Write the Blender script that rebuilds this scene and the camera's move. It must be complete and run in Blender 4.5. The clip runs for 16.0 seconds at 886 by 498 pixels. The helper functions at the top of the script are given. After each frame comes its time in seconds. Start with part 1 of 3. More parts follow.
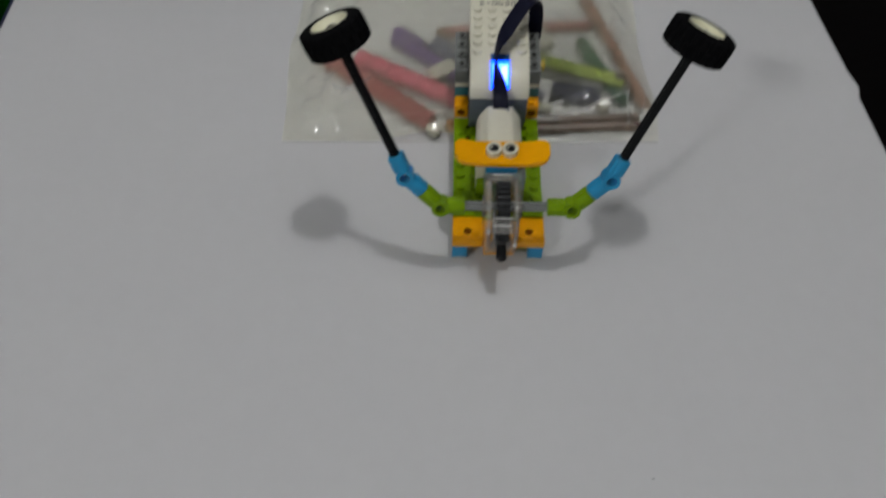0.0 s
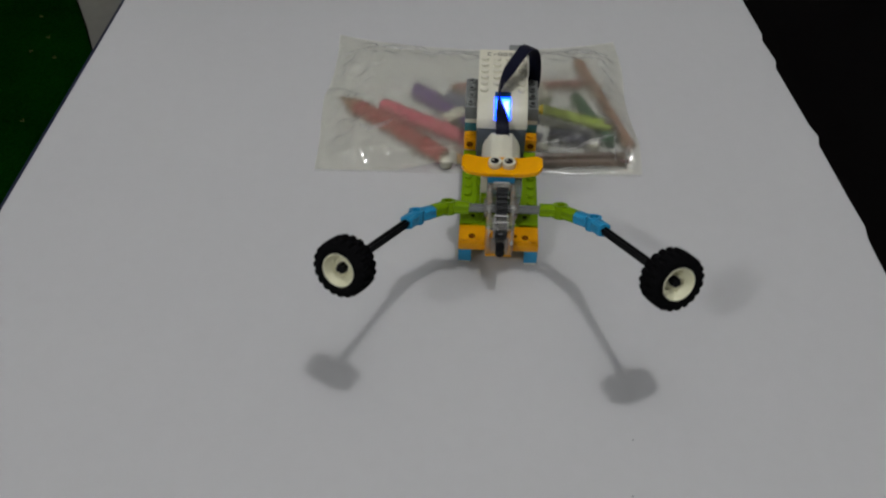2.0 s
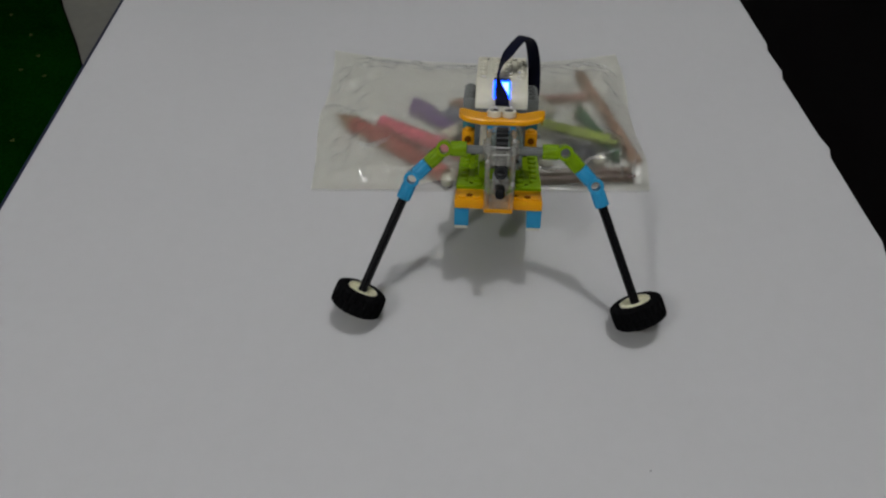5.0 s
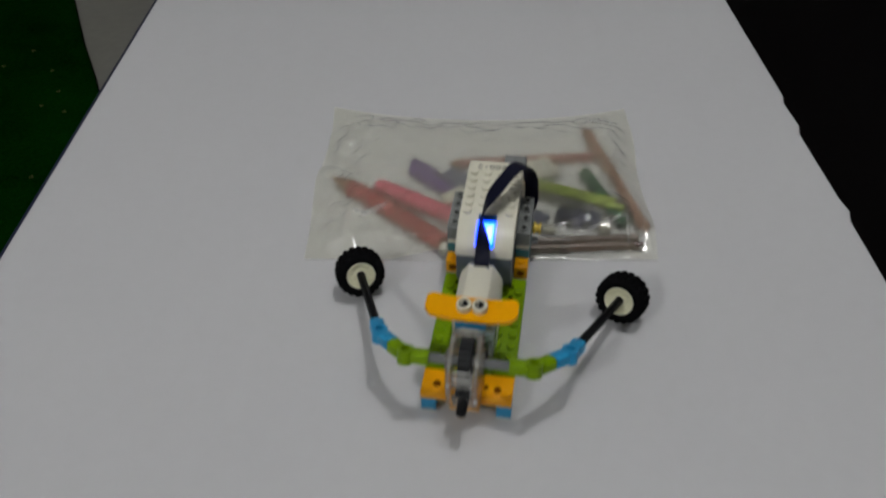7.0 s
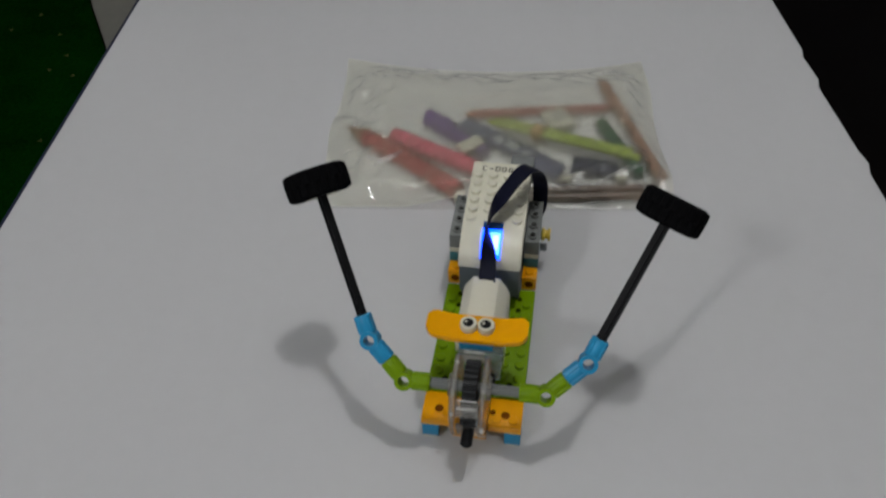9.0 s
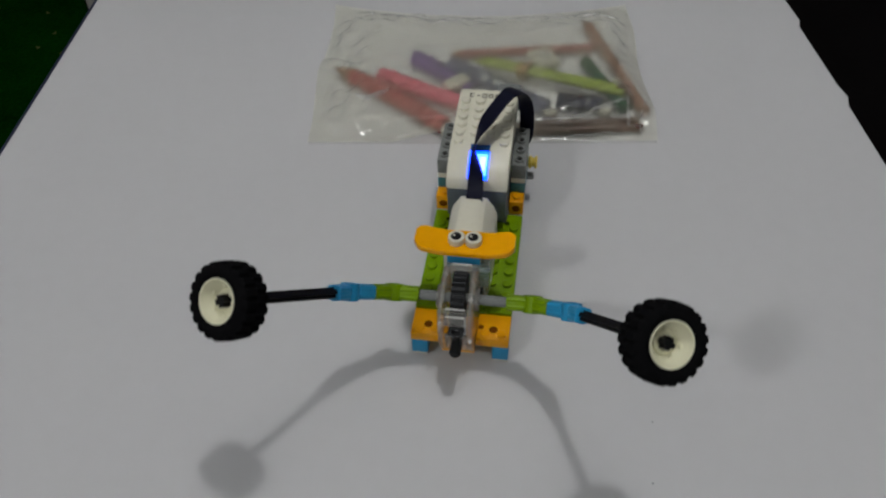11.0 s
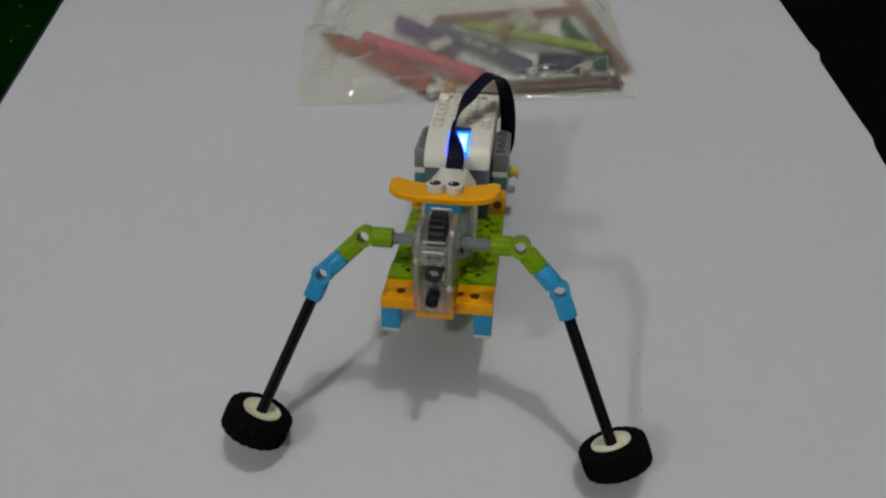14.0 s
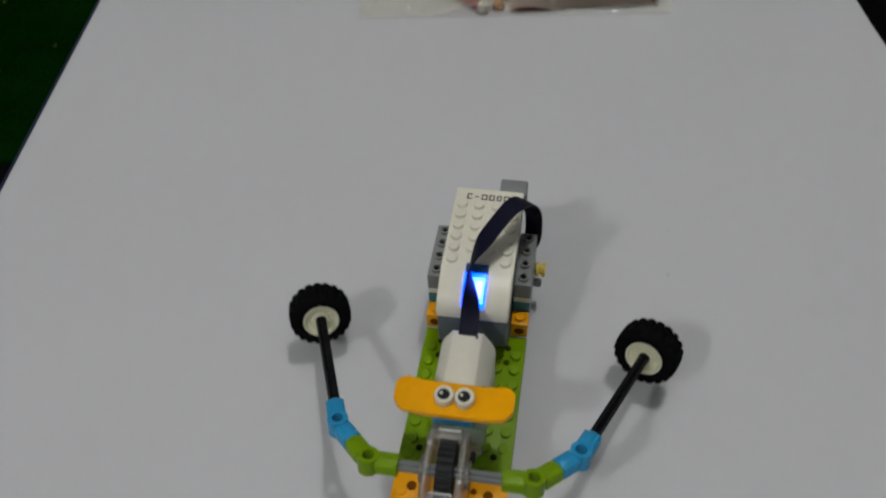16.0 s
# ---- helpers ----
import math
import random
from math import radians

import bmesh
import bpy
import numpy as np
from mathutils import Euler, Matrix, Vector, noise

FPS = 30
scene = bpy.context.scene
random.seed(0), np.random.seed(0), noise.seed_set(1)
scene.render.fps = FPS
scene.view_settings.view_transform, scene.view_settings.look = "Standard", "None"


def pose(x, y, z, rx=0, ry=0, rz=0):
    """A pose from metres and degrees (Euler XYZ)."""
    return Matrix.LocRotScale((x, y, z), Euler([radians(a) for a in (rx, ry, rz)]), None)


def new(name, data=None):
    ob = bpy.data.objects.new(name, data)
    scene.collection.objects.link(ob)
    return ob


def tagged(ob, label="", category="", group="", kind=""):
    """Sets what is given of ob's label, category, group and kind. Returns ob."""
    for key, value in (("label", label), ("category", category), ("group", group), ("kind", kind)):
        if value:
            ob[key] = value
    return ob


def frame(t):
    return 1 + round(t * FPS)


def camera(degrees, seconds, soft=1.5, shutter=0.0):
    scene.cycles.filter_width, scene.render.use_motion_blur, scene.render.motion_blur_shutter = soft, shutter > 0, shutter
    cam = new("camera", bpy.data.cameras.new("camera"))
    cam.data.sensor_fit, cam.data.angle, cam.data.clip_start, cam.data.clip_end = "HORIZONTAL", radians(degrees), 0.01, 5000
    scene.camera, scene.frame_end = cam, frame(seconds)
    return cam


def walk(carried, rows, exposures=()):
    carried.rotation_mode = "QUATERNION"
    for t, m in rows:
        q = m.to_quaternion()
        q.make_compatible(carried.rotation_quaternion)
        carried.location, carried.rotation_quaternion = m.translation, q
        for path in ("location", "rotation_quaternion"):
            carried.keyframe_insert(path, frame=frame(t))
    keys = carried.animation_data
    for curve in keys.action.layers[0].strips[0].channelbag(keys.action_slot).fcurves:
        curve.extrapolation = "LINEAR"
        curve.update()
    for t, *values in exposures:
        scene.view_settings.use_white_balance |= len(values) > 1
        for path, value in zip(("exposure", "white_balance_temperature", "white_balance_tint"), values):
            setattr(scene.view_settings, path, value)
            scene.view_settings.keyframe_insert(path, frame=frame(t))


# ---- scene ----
cam = camera(56.98, 16.0, soft=2.2, shutter=0.5)
walk(cam, [
    (0, pose(-0.0257, -0.2446, 0.3639, 34.77, -0.07, 0.81)),
    (0.5, pose(-0.0027, -0.2733, 0.3645, 41.42, 0.13, 2.65)),
    (1, pose(-0.0079, -0.2941, 0.3782, 42.43, 0.80, 3.86)),
    (1.5, pose(-0.0172, -0.3186, 0.3680, 43.14, 0.35, 3.39)),
    (2, pose(-0.0199, -0.3388, 0.3700, 43.60, 0.00, 2.36)),
    (2.5, pose(-0.0166, -0.3421, 0.3712, 43.65, 0.24, 2.40)),
    (3, pose(-0.0147, -0.3374, 0.3597, 42.57, 0.28, 2.32)),
    (3.5, pose(-0.0187, -0.3334, 0.3565, 42.85, 0.09, 2.77)),
    (4, pose(-0.0244, -0.3249, 0.3559, 43.34, 0.34, 1.93)),
    (4.2, pose(-0.0264, -0.3269, 0.3554, 43.98, -0.05, 1.64)),
    (6.5, pose(-0.0149, -0.2921, 0.3719, 44.98, 1.61, 1.72)),
    (7, pose(-0.0098, -0.2819, 0.3671, 45.87, 1.62, 2.60)),
    (7.5, pose(-0.0098, -0.2787, 0.3755, 45.03, 1.42, 3.24)),
    (8, pose(-0.0100, -0.2821, 0.3653, 45.09, 1.21, 2.89)),
    (8.5, pose(-0.0137, -0.2833, 0.3647, 44.60, 1.37, 3.15)),
    (9, pose(-0.0154, -0.2923, 0.3540, 44.10, 1.61, 3.21)),
    (9.2, pose(-0.0138, -0.2988, 0.3490, 43.53, 1.65, 3.39)),
    (11.3, pose(-0.0112, -0.3247, 0.3296, 43.16, 1.66, 2.37)),
    (11.5, pose(-0.0158, -0.3251, 0.3162, 42.38, 1.77, 3.15)),
    (12, pose(-0.0126, -0.3194, 0.2928, 41.23, 1.69, 3.28)),
    (12.5, pose(-0.0079, -0.3212, 0.2939, 42.64, 2.10, 3.04)),
    (13, pose(-0.0069, -0.3278, 0.3043, 44.06, 2.38, 2.66)),
    (13.5, pose(-0.0119, -0.3352, 0.3167, 44.06, 2.33, 2.39)),
    (14, pose(-0.0168, -0.3512, 0.3266, 43.03, 1.39, 0.53)),
    (14.5, pose(-0.0157, -0.3559, 0.3410, 43.77, 1.74, 0.61)),
    (15, pose(-0.0191, -0.3726, 0.3390, 44.46, 1.60, 0.32)),
    (15.5, pose(-0.0236, -0.3942, 0.3406, 44.05, 2.97, 1.51)),
    (16, pose(-0.0307, -0.4187, 0.3463, 39.70, 2.23, 2.28)),
])


# ---- light ----
def lamp(x, y, z, watts, radius, colour=(0.977, 0.985, 0.978)):
    data = bpy.data.lights.new("ceiling_lamp", "POINT")
    data.energy, data.shadow_soft_size, data.color = watts, radius, colour
    ob = new("ceiling_lamp", data)
    ob.location = (x, y, z)
    return ob


world = bpy.data.worlds.new("room_world")
world.use_nodes = True
world.node_tree.nodes["Background"].inputs[0].default_value = (0.5, 0.52, 0.55, 1)
world.node_tree.nodes["Background"].inputs[1].default_value = 0.02
scene.world = world
# unseen lamps set by their shadows; the second pulled low to lift the left
lamp(0.25, 0.05, 2.02, 26.6, 0.05)
lamp(-0.88, -1.09, 1.33, 20.8, 0.055)
lamp(1.85, -1.42, 2.05, 1.9, 0.05)


# ---- materials ----
def mat(name, colour, rough=0.4, metal=0.0, vary=0.06, grain=300.0, bump=0.05, large=25.0, spec=0.5, coat=0.0,
        emit=None, emit_strength=0.0, island=False):
    """A principled material: colour mottled at two scales, with fine relief."""
    m = bpy.data.materials.new(name)
    m.use_nodes = True
    nt = m.node_tree
    p = nt.nodes["Principled BSDF"]
    tc = nt.nodes.new("ShaderNodeTexCoord")
    n1, n2 = nt.nodes.new("ShaderNodeTexNoise"), nt.nodes.new("ShaderNodeTexNoise")
    n1.inputs["Scale"].default_value, n2.inputs["Scale"].default_value = large, grain
    n1.inputs["Detail"].default_value, n2.inputs["Detail"].default_value = 3, 2
    nt.links.new(tc.outputs["Object"], n1.inputs["Vector"])
    nt.links.new(tc.outputs["Object"], n2.inputs["Vector"])
    add = nt.nodes.new("ShaderNodeMath")
    add.operation = "ADD"
    nt.links.new(n1.outputs["Fac"], add.inputs[0])
    nt.links.new(n2.outputs["Fac"], add.inputs[1])
    ramp = nt.nodes.new("ShaderNodeMapRange")
    ramp.inputs["From Min"].default_value, ramp.inputs["From Max"].default_value = 0.6, 1.4
    ramp.inputs["To Min"].default_value, ramp.inputs["To Max"].default_value = 1 - vary, 1 + vary
    nt.links.new(add.outputs[0], ramp.inputs["Value"])
    mul = nt.nodes.new("ShaderNodeVectorMath")
    mul.operation = "SCALE"
    mul.inputs[0].default_value = colour
    nt.links.new(ramp.outputs["Result"], mul.inputs["Scale"])
    nt.links.new(mul.outputs["Vector"], p.inputs["Base Color"])
    rr = nt.nodes.new("ShaderNodeMapRange")
    rr.inputs["To Min"].default_value, rr.inputs["To Max"].default_value = max(rough - 0.08, 0.02), min(rough + 0.1, 1)
    nt.links.new(n1.outputs["Fac"], rr.inputs["Value"])
    nt.links.new(rr.outputs["Result"], p.inputs["Roughness"])
    p.inputs["Metallic"].default_value = metal
    p.inputs["Specular IOR Level"].default_value = spec
    p.inputs["Coat Weight"].default_value = coat
    if bump:
        b = nt.nodes.new("ShaderNodeBump")
        b.inputs["Strength"].default_value, b.inputs["Distance"].default_value = bump, 0.0006
        nt.links.new(n2.outputs["Fac"], b.inputs["Height"])
        nt.links.new(b.outputs["Normal"], p.inputs["Normal"])
    if emit:
        p.inputs["Emission Color"].default_value = (*emit, 1)
        p.inputs["Emission Strength"].default_value = emit_strength
    return m


def clear(name, tint, through_share, milk, rough, relief=0.0, scale=60.0, ior=1.42, frost=0.0, taut=None):
    """Clear plastic: mostly see-through, part milky, with a glossy skin."""
    m = bpy.data.materials.new(name)
    m.use_nodes = True
    nt = m.node_tree
    nt.nodes.remove(nt.nodes["Principled BSDF"])
    out = nt.nodes["Material Output"]
    t, d, g = (nt.nodes.new("ShaderNodeBsdf" + k) for k in ("Transparent", "Diffuse", "Glossy"))
    t.inputs["Color"].default_value = (*tint, 1)
    d.inputs["Color"].default_value = (*milk, 1)
    g.inputs["Color"].default_value = (0.9, 0.9, 0.9, 1)
    g.inputs["Roughness"].default_value = rough
    a, b = nt.nodes.new("ShaderNodeMixShader"), nt.nodes.new("ShaderNodeMixShader")
    tc, n1 = nt.nodes.new("ShaderNodeTexCoord"), nt.nodes.new("ShaderNodeTexNoise")
    n1.inputs["Scale"].default_value, n1.inputs["Detail"].default_value = scale, 4
    nt.links.new(tc.outputs["Object"], n1.inputs["Vector"])
    mr = nt.nodes.new("ShaderNodeMapRange")
    mr.inputs["To Min"].default_value, mr.inputs["To Max"].default_value = 1 - through_share - 0.08, 1 - through_share + 0.08
    nt.links.new(n1.outputs["Fac"], mr.inputs["Value"])
    share = mr.outputs["Result"]
    if taut:
        # the film is stretched clear round one spot
        far, soft = nt.nodes.new("ShaderNodeVectorMath"), nt.nodes.new("ShaderNodeMapRange")
        far.operation = "DISTANCE"
        far.inputs[1].default_value = (taut[0], taut[1], 0.01)
        nt.links.new(tc.outputs["Object"], far.inputs[0])
        soft.inputs["From Min"].default_value, soft.inputs["From Max"].default_value = taut[2] * 0.35, taut[2]
        soft.inputs["To Min"].default_value, soft.inputs["To Max"].default_value = 0.48, 1.0
        nt.links.new(far.outputs["Value"], soft.inputs["Value"])
        times = nt.nodes.new("ShaderNodeMath")
        times.operation = "MULTIPLY"
        nt.links.new(share, times.inputs[0])
        nt.links.new(soft.outputs["Result"], times.inputs[1])
        share = times.outputs[0]
    nt.links.new(share, a.inputs["Fac"])
    if frost:
        fr, fm = nt.nodes.new("ShaderNodeBsdfRefraction"), nt.nodes.new("ShaderNodeMixShader")
        fr.inputs["Color"].default_value = (*tint, 1)
        fr.inputs["IOR"].default_value, fr.inputs["Roughness"].default_value = 1.13, 0.75
        fm.inputs["Fac"].default_value = frost
        if taut:
            less = nt.nodes.new("ShaderNodeMath")
            less.operation = "MULTIPLY"
            less.inputs[1].default_value = frost
            nt.links.new(soft.outputs["Result"], less.inputs[0])
            nt.links.new(less.outputs[0], fm.inputs["Fac"])
        nt.links.new(t.outputs[0], fm.inputs[1])
        nt.links.new(fr.outputs[0], fm.inputs[2])
        nt.links.new(fm.outputs[0], a.inputs[1])
    else:
        nt.links.new(t.outputs[0], a.inputs[1])
    nt.links.new(d.outputs[0], a.inputs[2])
    lw = nt.nodes.new("ShaderNodeFresnel")
    lw.inputs["IOR"].default_value = ior
    nt.links.new(lw.outputs[0], b.inputs["Fac"])
    nt.links.new(a.outputs[0], b.inputs[1])
    nt.links.new(g.outputs[0], b.inputs[2])
    if relief:
        bp = nt.nodes.new("ShaderNodeBump")
        bp.inputs["Strength"].default_value, bp.inputs["Distance"].default_value = relief, 0.003
        nt.links.new(n1.outputs["Fac"], bp.inputs["Height"])
        for s in (g, lw):
            nt.links.new(bp.outputs["Normal"], s.inputs["Normal"])
    nt.links.new(b.outputs[0], out.inputs["Surface"])
    return m


LIME = mat("lime_plastic", (0.172, 0.300, 0.0), 0.38, spec=0.2)
ORANGE = mat("orange_plastic", (0.82, 0.355, 0.0), 0.3, spec=0.3)
AZURE = mat("azure_plastic", (0.02, 0.28, 0.52), 0.32, spec=0.35)
TEAL = mat("teal_plastic", (0.03, 0.17, 0.20), 0.35)
GREY = mat("grey_plastic", (0.205, 0.215, 0.21), 0.45, spec=0.35)
DARKGREY = mat("dark_grey_plastic", (0.11, 0.13, 0.145), 0.45, spec=0.3)
LIGHTGREY = mat("light_grey_plastic", (0.33, 0.345, 0.355), 0.4, spec=0.4)
AXLE = mat("grey_axle_plastic", (0.185, 0.195, 0.19), 0.45, spec=0.3)
GEAR = mat("gear_plastic", (0.028, 0.029, 0.031), 0.55, spec=0.2)
WHITE = mat("white_plastic", (0.72, 0.695, 0.57), 0.35, vary=0.03)
CREAM = mat("cream_rim_plastic", (0.78, 0.76, 0.56), 0.4, vary=0.04)
BROW = mat("glossy_orange_plastic", (0.90, 0.40, 0.0), 0.14, spec=0.4, vary=0.04, bump=0.02)
BLACK = mat("black_plastic", (0.004, 0.004, 0.005), 0.5, spec=0.18)
RUBBER = mat("tyre_rubber", (0.0045, 0.0045, 0.005), 0.85, bump=0.3, spec=0.03)
YELLOW = mat("yellow_plastic", (0.72, 0.52, 0.06), 0.35)
CABLE = mat("navy_cable", (0.0035, 0.004, 0.016), 0.55, bump=0.1, spec=0.15)
FADED = mat("faded_print", (0.09, 0.08, 0.06), 0.6, spec=0.2)
FLECK = mat("pale_yellow_fibre", (0.10, 0.10, 0.025), 0.9)
INK = mat("black_print", (0.006, 0.006, 0.007), 0.5, spec=0.2)
# holes are flat discs; the shade inside them is this darker colour
SOCKET_SHADE = mat("orange_socket_shade", (0.15, 0.042, 0.0), 0.8, spec=0.1)
LIME_SOCKET_SHADE = mat("lime_socket_shade", (0.02, 0.035, 0.0), 0.8, spec=0.1)
HOLE_SHADE = mat("hole_shade", (0.012, 0.01, 0.008), 0.9, spec=0.05)
GLOW = mat("blue_light_lens", (0.02, 0.12, 0.6), 0.3, emit=(0.0, 0.035, 1.0), emit_strength=10.0)
CORE = mat("blue_light_core", (0.3, 0.6, 1.0), 0.3, emit=(0.010, 0.050, 1.0), emit_strength=17.0)
SPOT = mat("blue_light_spot", (0.5, 0.8, 1.0), 0.3, emit=(0.040, 0.060, 1.0), emit_strength=17.0)
LENS = mat("blue_window", (0.015, 0.08, 0.25), 0.2)
CASE = clear("clear_gearbox_plastic", (0.99, 0.98, 0.955), 0.905, (1.0, 0.97, 0.87), 0.13, 1.0, 420, ior=1.55)
NOSE = clear("clear_teal_plastic", (0.84, 0.94, 0.94), 0.82, (0.55, 0.66, 0.66), 0.15, 0.6, 250, ior=1.45)
# milkier and paler, so the edge highlights are in the colour
EDGE = clear("clear_plastic_edge", (0.98, 0.98, 0.98), 0.66, (0.85, 0.84, 0.80), 0.2, 0.6, 300, ior=1.7)
FILM = clear("bag_film", (0.98, 0.98, 0.95), 0.79, (0.62, 0.61, 0.46), 0.10, 0.3, 60, frost=0.8, taut=(0.055, 0.103, 0.06))
FOLD = clear("folded_film", (0.98, 0.98, 0.97), 0.84, (0.85, 0.85, 0.82), 0.2, 0.9, 420, ior=3.6)
FILM_UNDER = clear("bag_film_under", (0.99, 0.99, 0.98), 0.85, (0.5, 0.495, 0.44), 0.2)
TABLE = mat("white_table_paper", (0.555, 0.555, 0.565), 0.7, vary=0.015, grain=120, bump=0.06, large=5, spec=0.3)
NAVY_EDGE = mat("navy_edge_band", (0.004, 0.006, 0.034), 0.4)
LEG = mat("grey_metal", (0.35, 0.36, 0.38), 0.35, metal=0.8)
# brown taken almost to black, so the colour holds the shade under the table
FLOOR = mat("shaded_brown_floor", (0.004, 0.0028, 0.003), 0.9, vary=0.3, grain=60, bump=0.2, large=3, spec=0.1)
TILE = mat("pale_floor", (0.28, 0.27, 0.235), 0.5, vary=0.08, grain=40, large=2)
MAT_GREEN = mat("green_carpet", (0.0022, 0.025, 0.0015), 0.95, vary=0.5, grain=150, bump=0.9, large=6, spec=0.0)
# near black for shade, and to cut bounce light on the right
DARK_WALL = mat("dark_shaded_wall", (0.03, 0.024, 0.024), 0.9, vary=0.2, grain=30, large=1.5)
WALL = mat("wall_paint", (0.74, 0.745, 0.745), 0.8, vary=0.04, grain=30, large=1.5)
CEIL = mat("ceiling_paint", (0.80, 0.805, 0.805), 0.85, vary=0.03, grain=30, large=1.5)


# ---- building helpers (millimetres) ----
def V(*a):
    return Vector(a)


def box(bm, x0, x1, y0, y1, z0, z1, bevel=0.35, seg=2):
    vs = bmesh.ops.create_cube(bm, size=1)["verts"]
    for v in vs:
        v.co = V(x0 + (v.co.x + 0.5) * (x1 - x0), y0 + (v.co.y + 0.5) * (y1 - y0), z0 + (v.co.z + 0.5) * (z1 - z0))
    if bevel:
        es = list({e for v in vs for e in v.link_edges})
        bmesh.ops.bevel(bm, geom=es, offset=bevel, segments=seg, profile=0.5, affect="EDGES")
    return bm


def turn_to(a):
    return V(0, 0, 1).rotation_difference(a).to_matrix()


def lathe(bm, p0, axis, profile, seg=24):
    """Revolves (distance along the axis, radius) pairs about the axis through p0."""
    r = turn_to(axis.normalized())
    rings = []
    for h, rad in profile:
        rings.append([bm.verts.new(p0 + r @ V(rad * math.cos(2 * math.pi * i / seg), rad * math.sin(2 * math.pi * i / seg), h))
                      for i in range(seg)])
    for a, b in zip(rings, rings[1:]):
        for i in range(seg):
            bm.faces.new((a[i], a[(i + 1) % seg], b[(i + 1) % seg], b[i]))
    for ring, flip in ((rings[0], True), (rings[-1], False)):
        bm.faces.new(ring[::-1] if flip else ring)
    return bm


def rod(bm, p0, p1, r, seg=16, bevel=0.3):
    n = (p1 - p0).length
    return lathe(bm, p0, p1 - p0, [(0, r - bevel), (bevel, r), (n - bevel, r), (n, r - bevel)], seg)


def ring(bm, p0, p1, ro, ri, seg=18):
    r, n = turn_to((p1 - p0).normalized()), (p1 - p0).length
    loops = []
    for h, rad in ((0, ri), (0, ro), (n, ro), (n, ri)):
        loops.append([bm.verts.new(p0 + r @ V(rad * math.cos(2 * math.pi * i / seg), rad * math.sin(2 * math.pi * i / seg), h))
                      for i in range(seg)])
    for a, b in zip(loops, loops[1:] + loops[:1]):
        for i in range(seg):
            bm.faces.new((a[i], a[(i + 1) % seg], b[(i + 1) % seg], b[i]))
    return bm


def cross_axle(bm, p0, p1, r=2.4, w=0.95):
    """A cross-section axle: four ribs round a core."""
    rt, n = turn_to((p1 - p0).normalized()), (p1 - p0).length
    out = [(w, w), (w, r), (-w, r), (-w, w), (-r, w), (-r, -w), (-w, -w), (-w, -r), (w, -r), (w, -w), (r, -w), (r, w)]
    lo = [bm.verts.new(p0 + rt @ V(x, y, 0)) for x, y in out]
    hi = [bm.verts.new(p0 + rt @ V(x, y, n)) for x, y in out]
    for i in range(12):
        bm.faces.new((lo[i], lo[(i + 1) % 12], hi[(i + 1) % 12], hi[i]))
    bm.faces.new(lo[::-1])
    bm.faces.new(hi)
    return bm


def slab(bm, profile, x0, x1, bevel=0.0):
    """A (y, z) outline drawn out along x."""
    a = [bm.verts.new((x0, y, z)) for y, z in profile]
    b = [bm.verts.new((x1, y, z)) for y, z in profile]
    n = len(profile)
    fs = [bm.faces.new(a[::-1]), bm.faces.new(b)]
    for i in range(n):
        bm.faces.new((a[i], a[(i + 1) % n], b[(i + 1) % n], b[i]))
    if bevel:
        bmesh.ops.bevel(bm, geom=[e for f in fs for e in f.edges], offset=bevel, segments=2, profile=0.5, affect="EDGES")
    return bm


def studs(bm, places, z, hollow=False):
    for x, y in places:
        if hollow:
            ring(bm, V(x, y, z - 0.2), V(x, y, z + 1.7), 2.45, 1.55, 16)
        else:
            lathe(bm, V(x, y, z - 0.2), V(0, 0, 1), [(0, 2.45), (1.65, 2.45), (1.9, 2.2)], 16)
    return bm


def to_mesh(name, bm, material, smooth=40):
    bmesh.ops.recalc_face_normals(bm, faces=bm.faces)
    bmesh.ops.scale(bm, vec=(0.001,) * 3, verts=bm.verts)
    me = bpy.data.meshes.new(name)
    bm.to_mesh(me)
    bm.free()
    me.materials.append(material)
    for p in me.polygons:
        p.use_smooth = True
    me.set_sharp_from_angle(angle=radians(smooth))
    return me


def part(name, bm, material, parent, label="", at=None):
    ob = new(name, bm if isinstance(bm, bpy.types.Mesh) else to_mesh(name, bm, material))
    ob.parent = parent
    if at is not None:
        ob.matrix_basis = at
    return tagged(ob, label)


def thing(name, bm, material, label, category, group="", kind=""):
    ob = new(name, to_mesh(name, bm, material))
    return tagged(ob, label, category, group, kind)


def B():
    return bmesh.new()


# ---- setting (metres in the calls, millimetres inside) ----
def flat(name, outline, z0, z1, material, label, category, bevel=0.0):
    bm = B()
    lo = [bm.verts.new((x, y, z0)) for x, y in outline]
    hi = [bm.verts.new((x, y, z1)) for x, y in outline]
    n = len(outline)
    bm.faces.new(lo[::-1])
    top = bm.faces.new(hi)
    for i in range(n):
        bm.faces.new((lo[i], lo[(i + 1) % n], hi[(i + 1) % n], hi[i]))
    if bevel:
        bmesh.ops.bevel(bm, geom=list(top.edges), offset=bevel, segments=3, profile=0.5, affect="EDGES")
    return thing(name, bm, material, label, category, kind="structure")


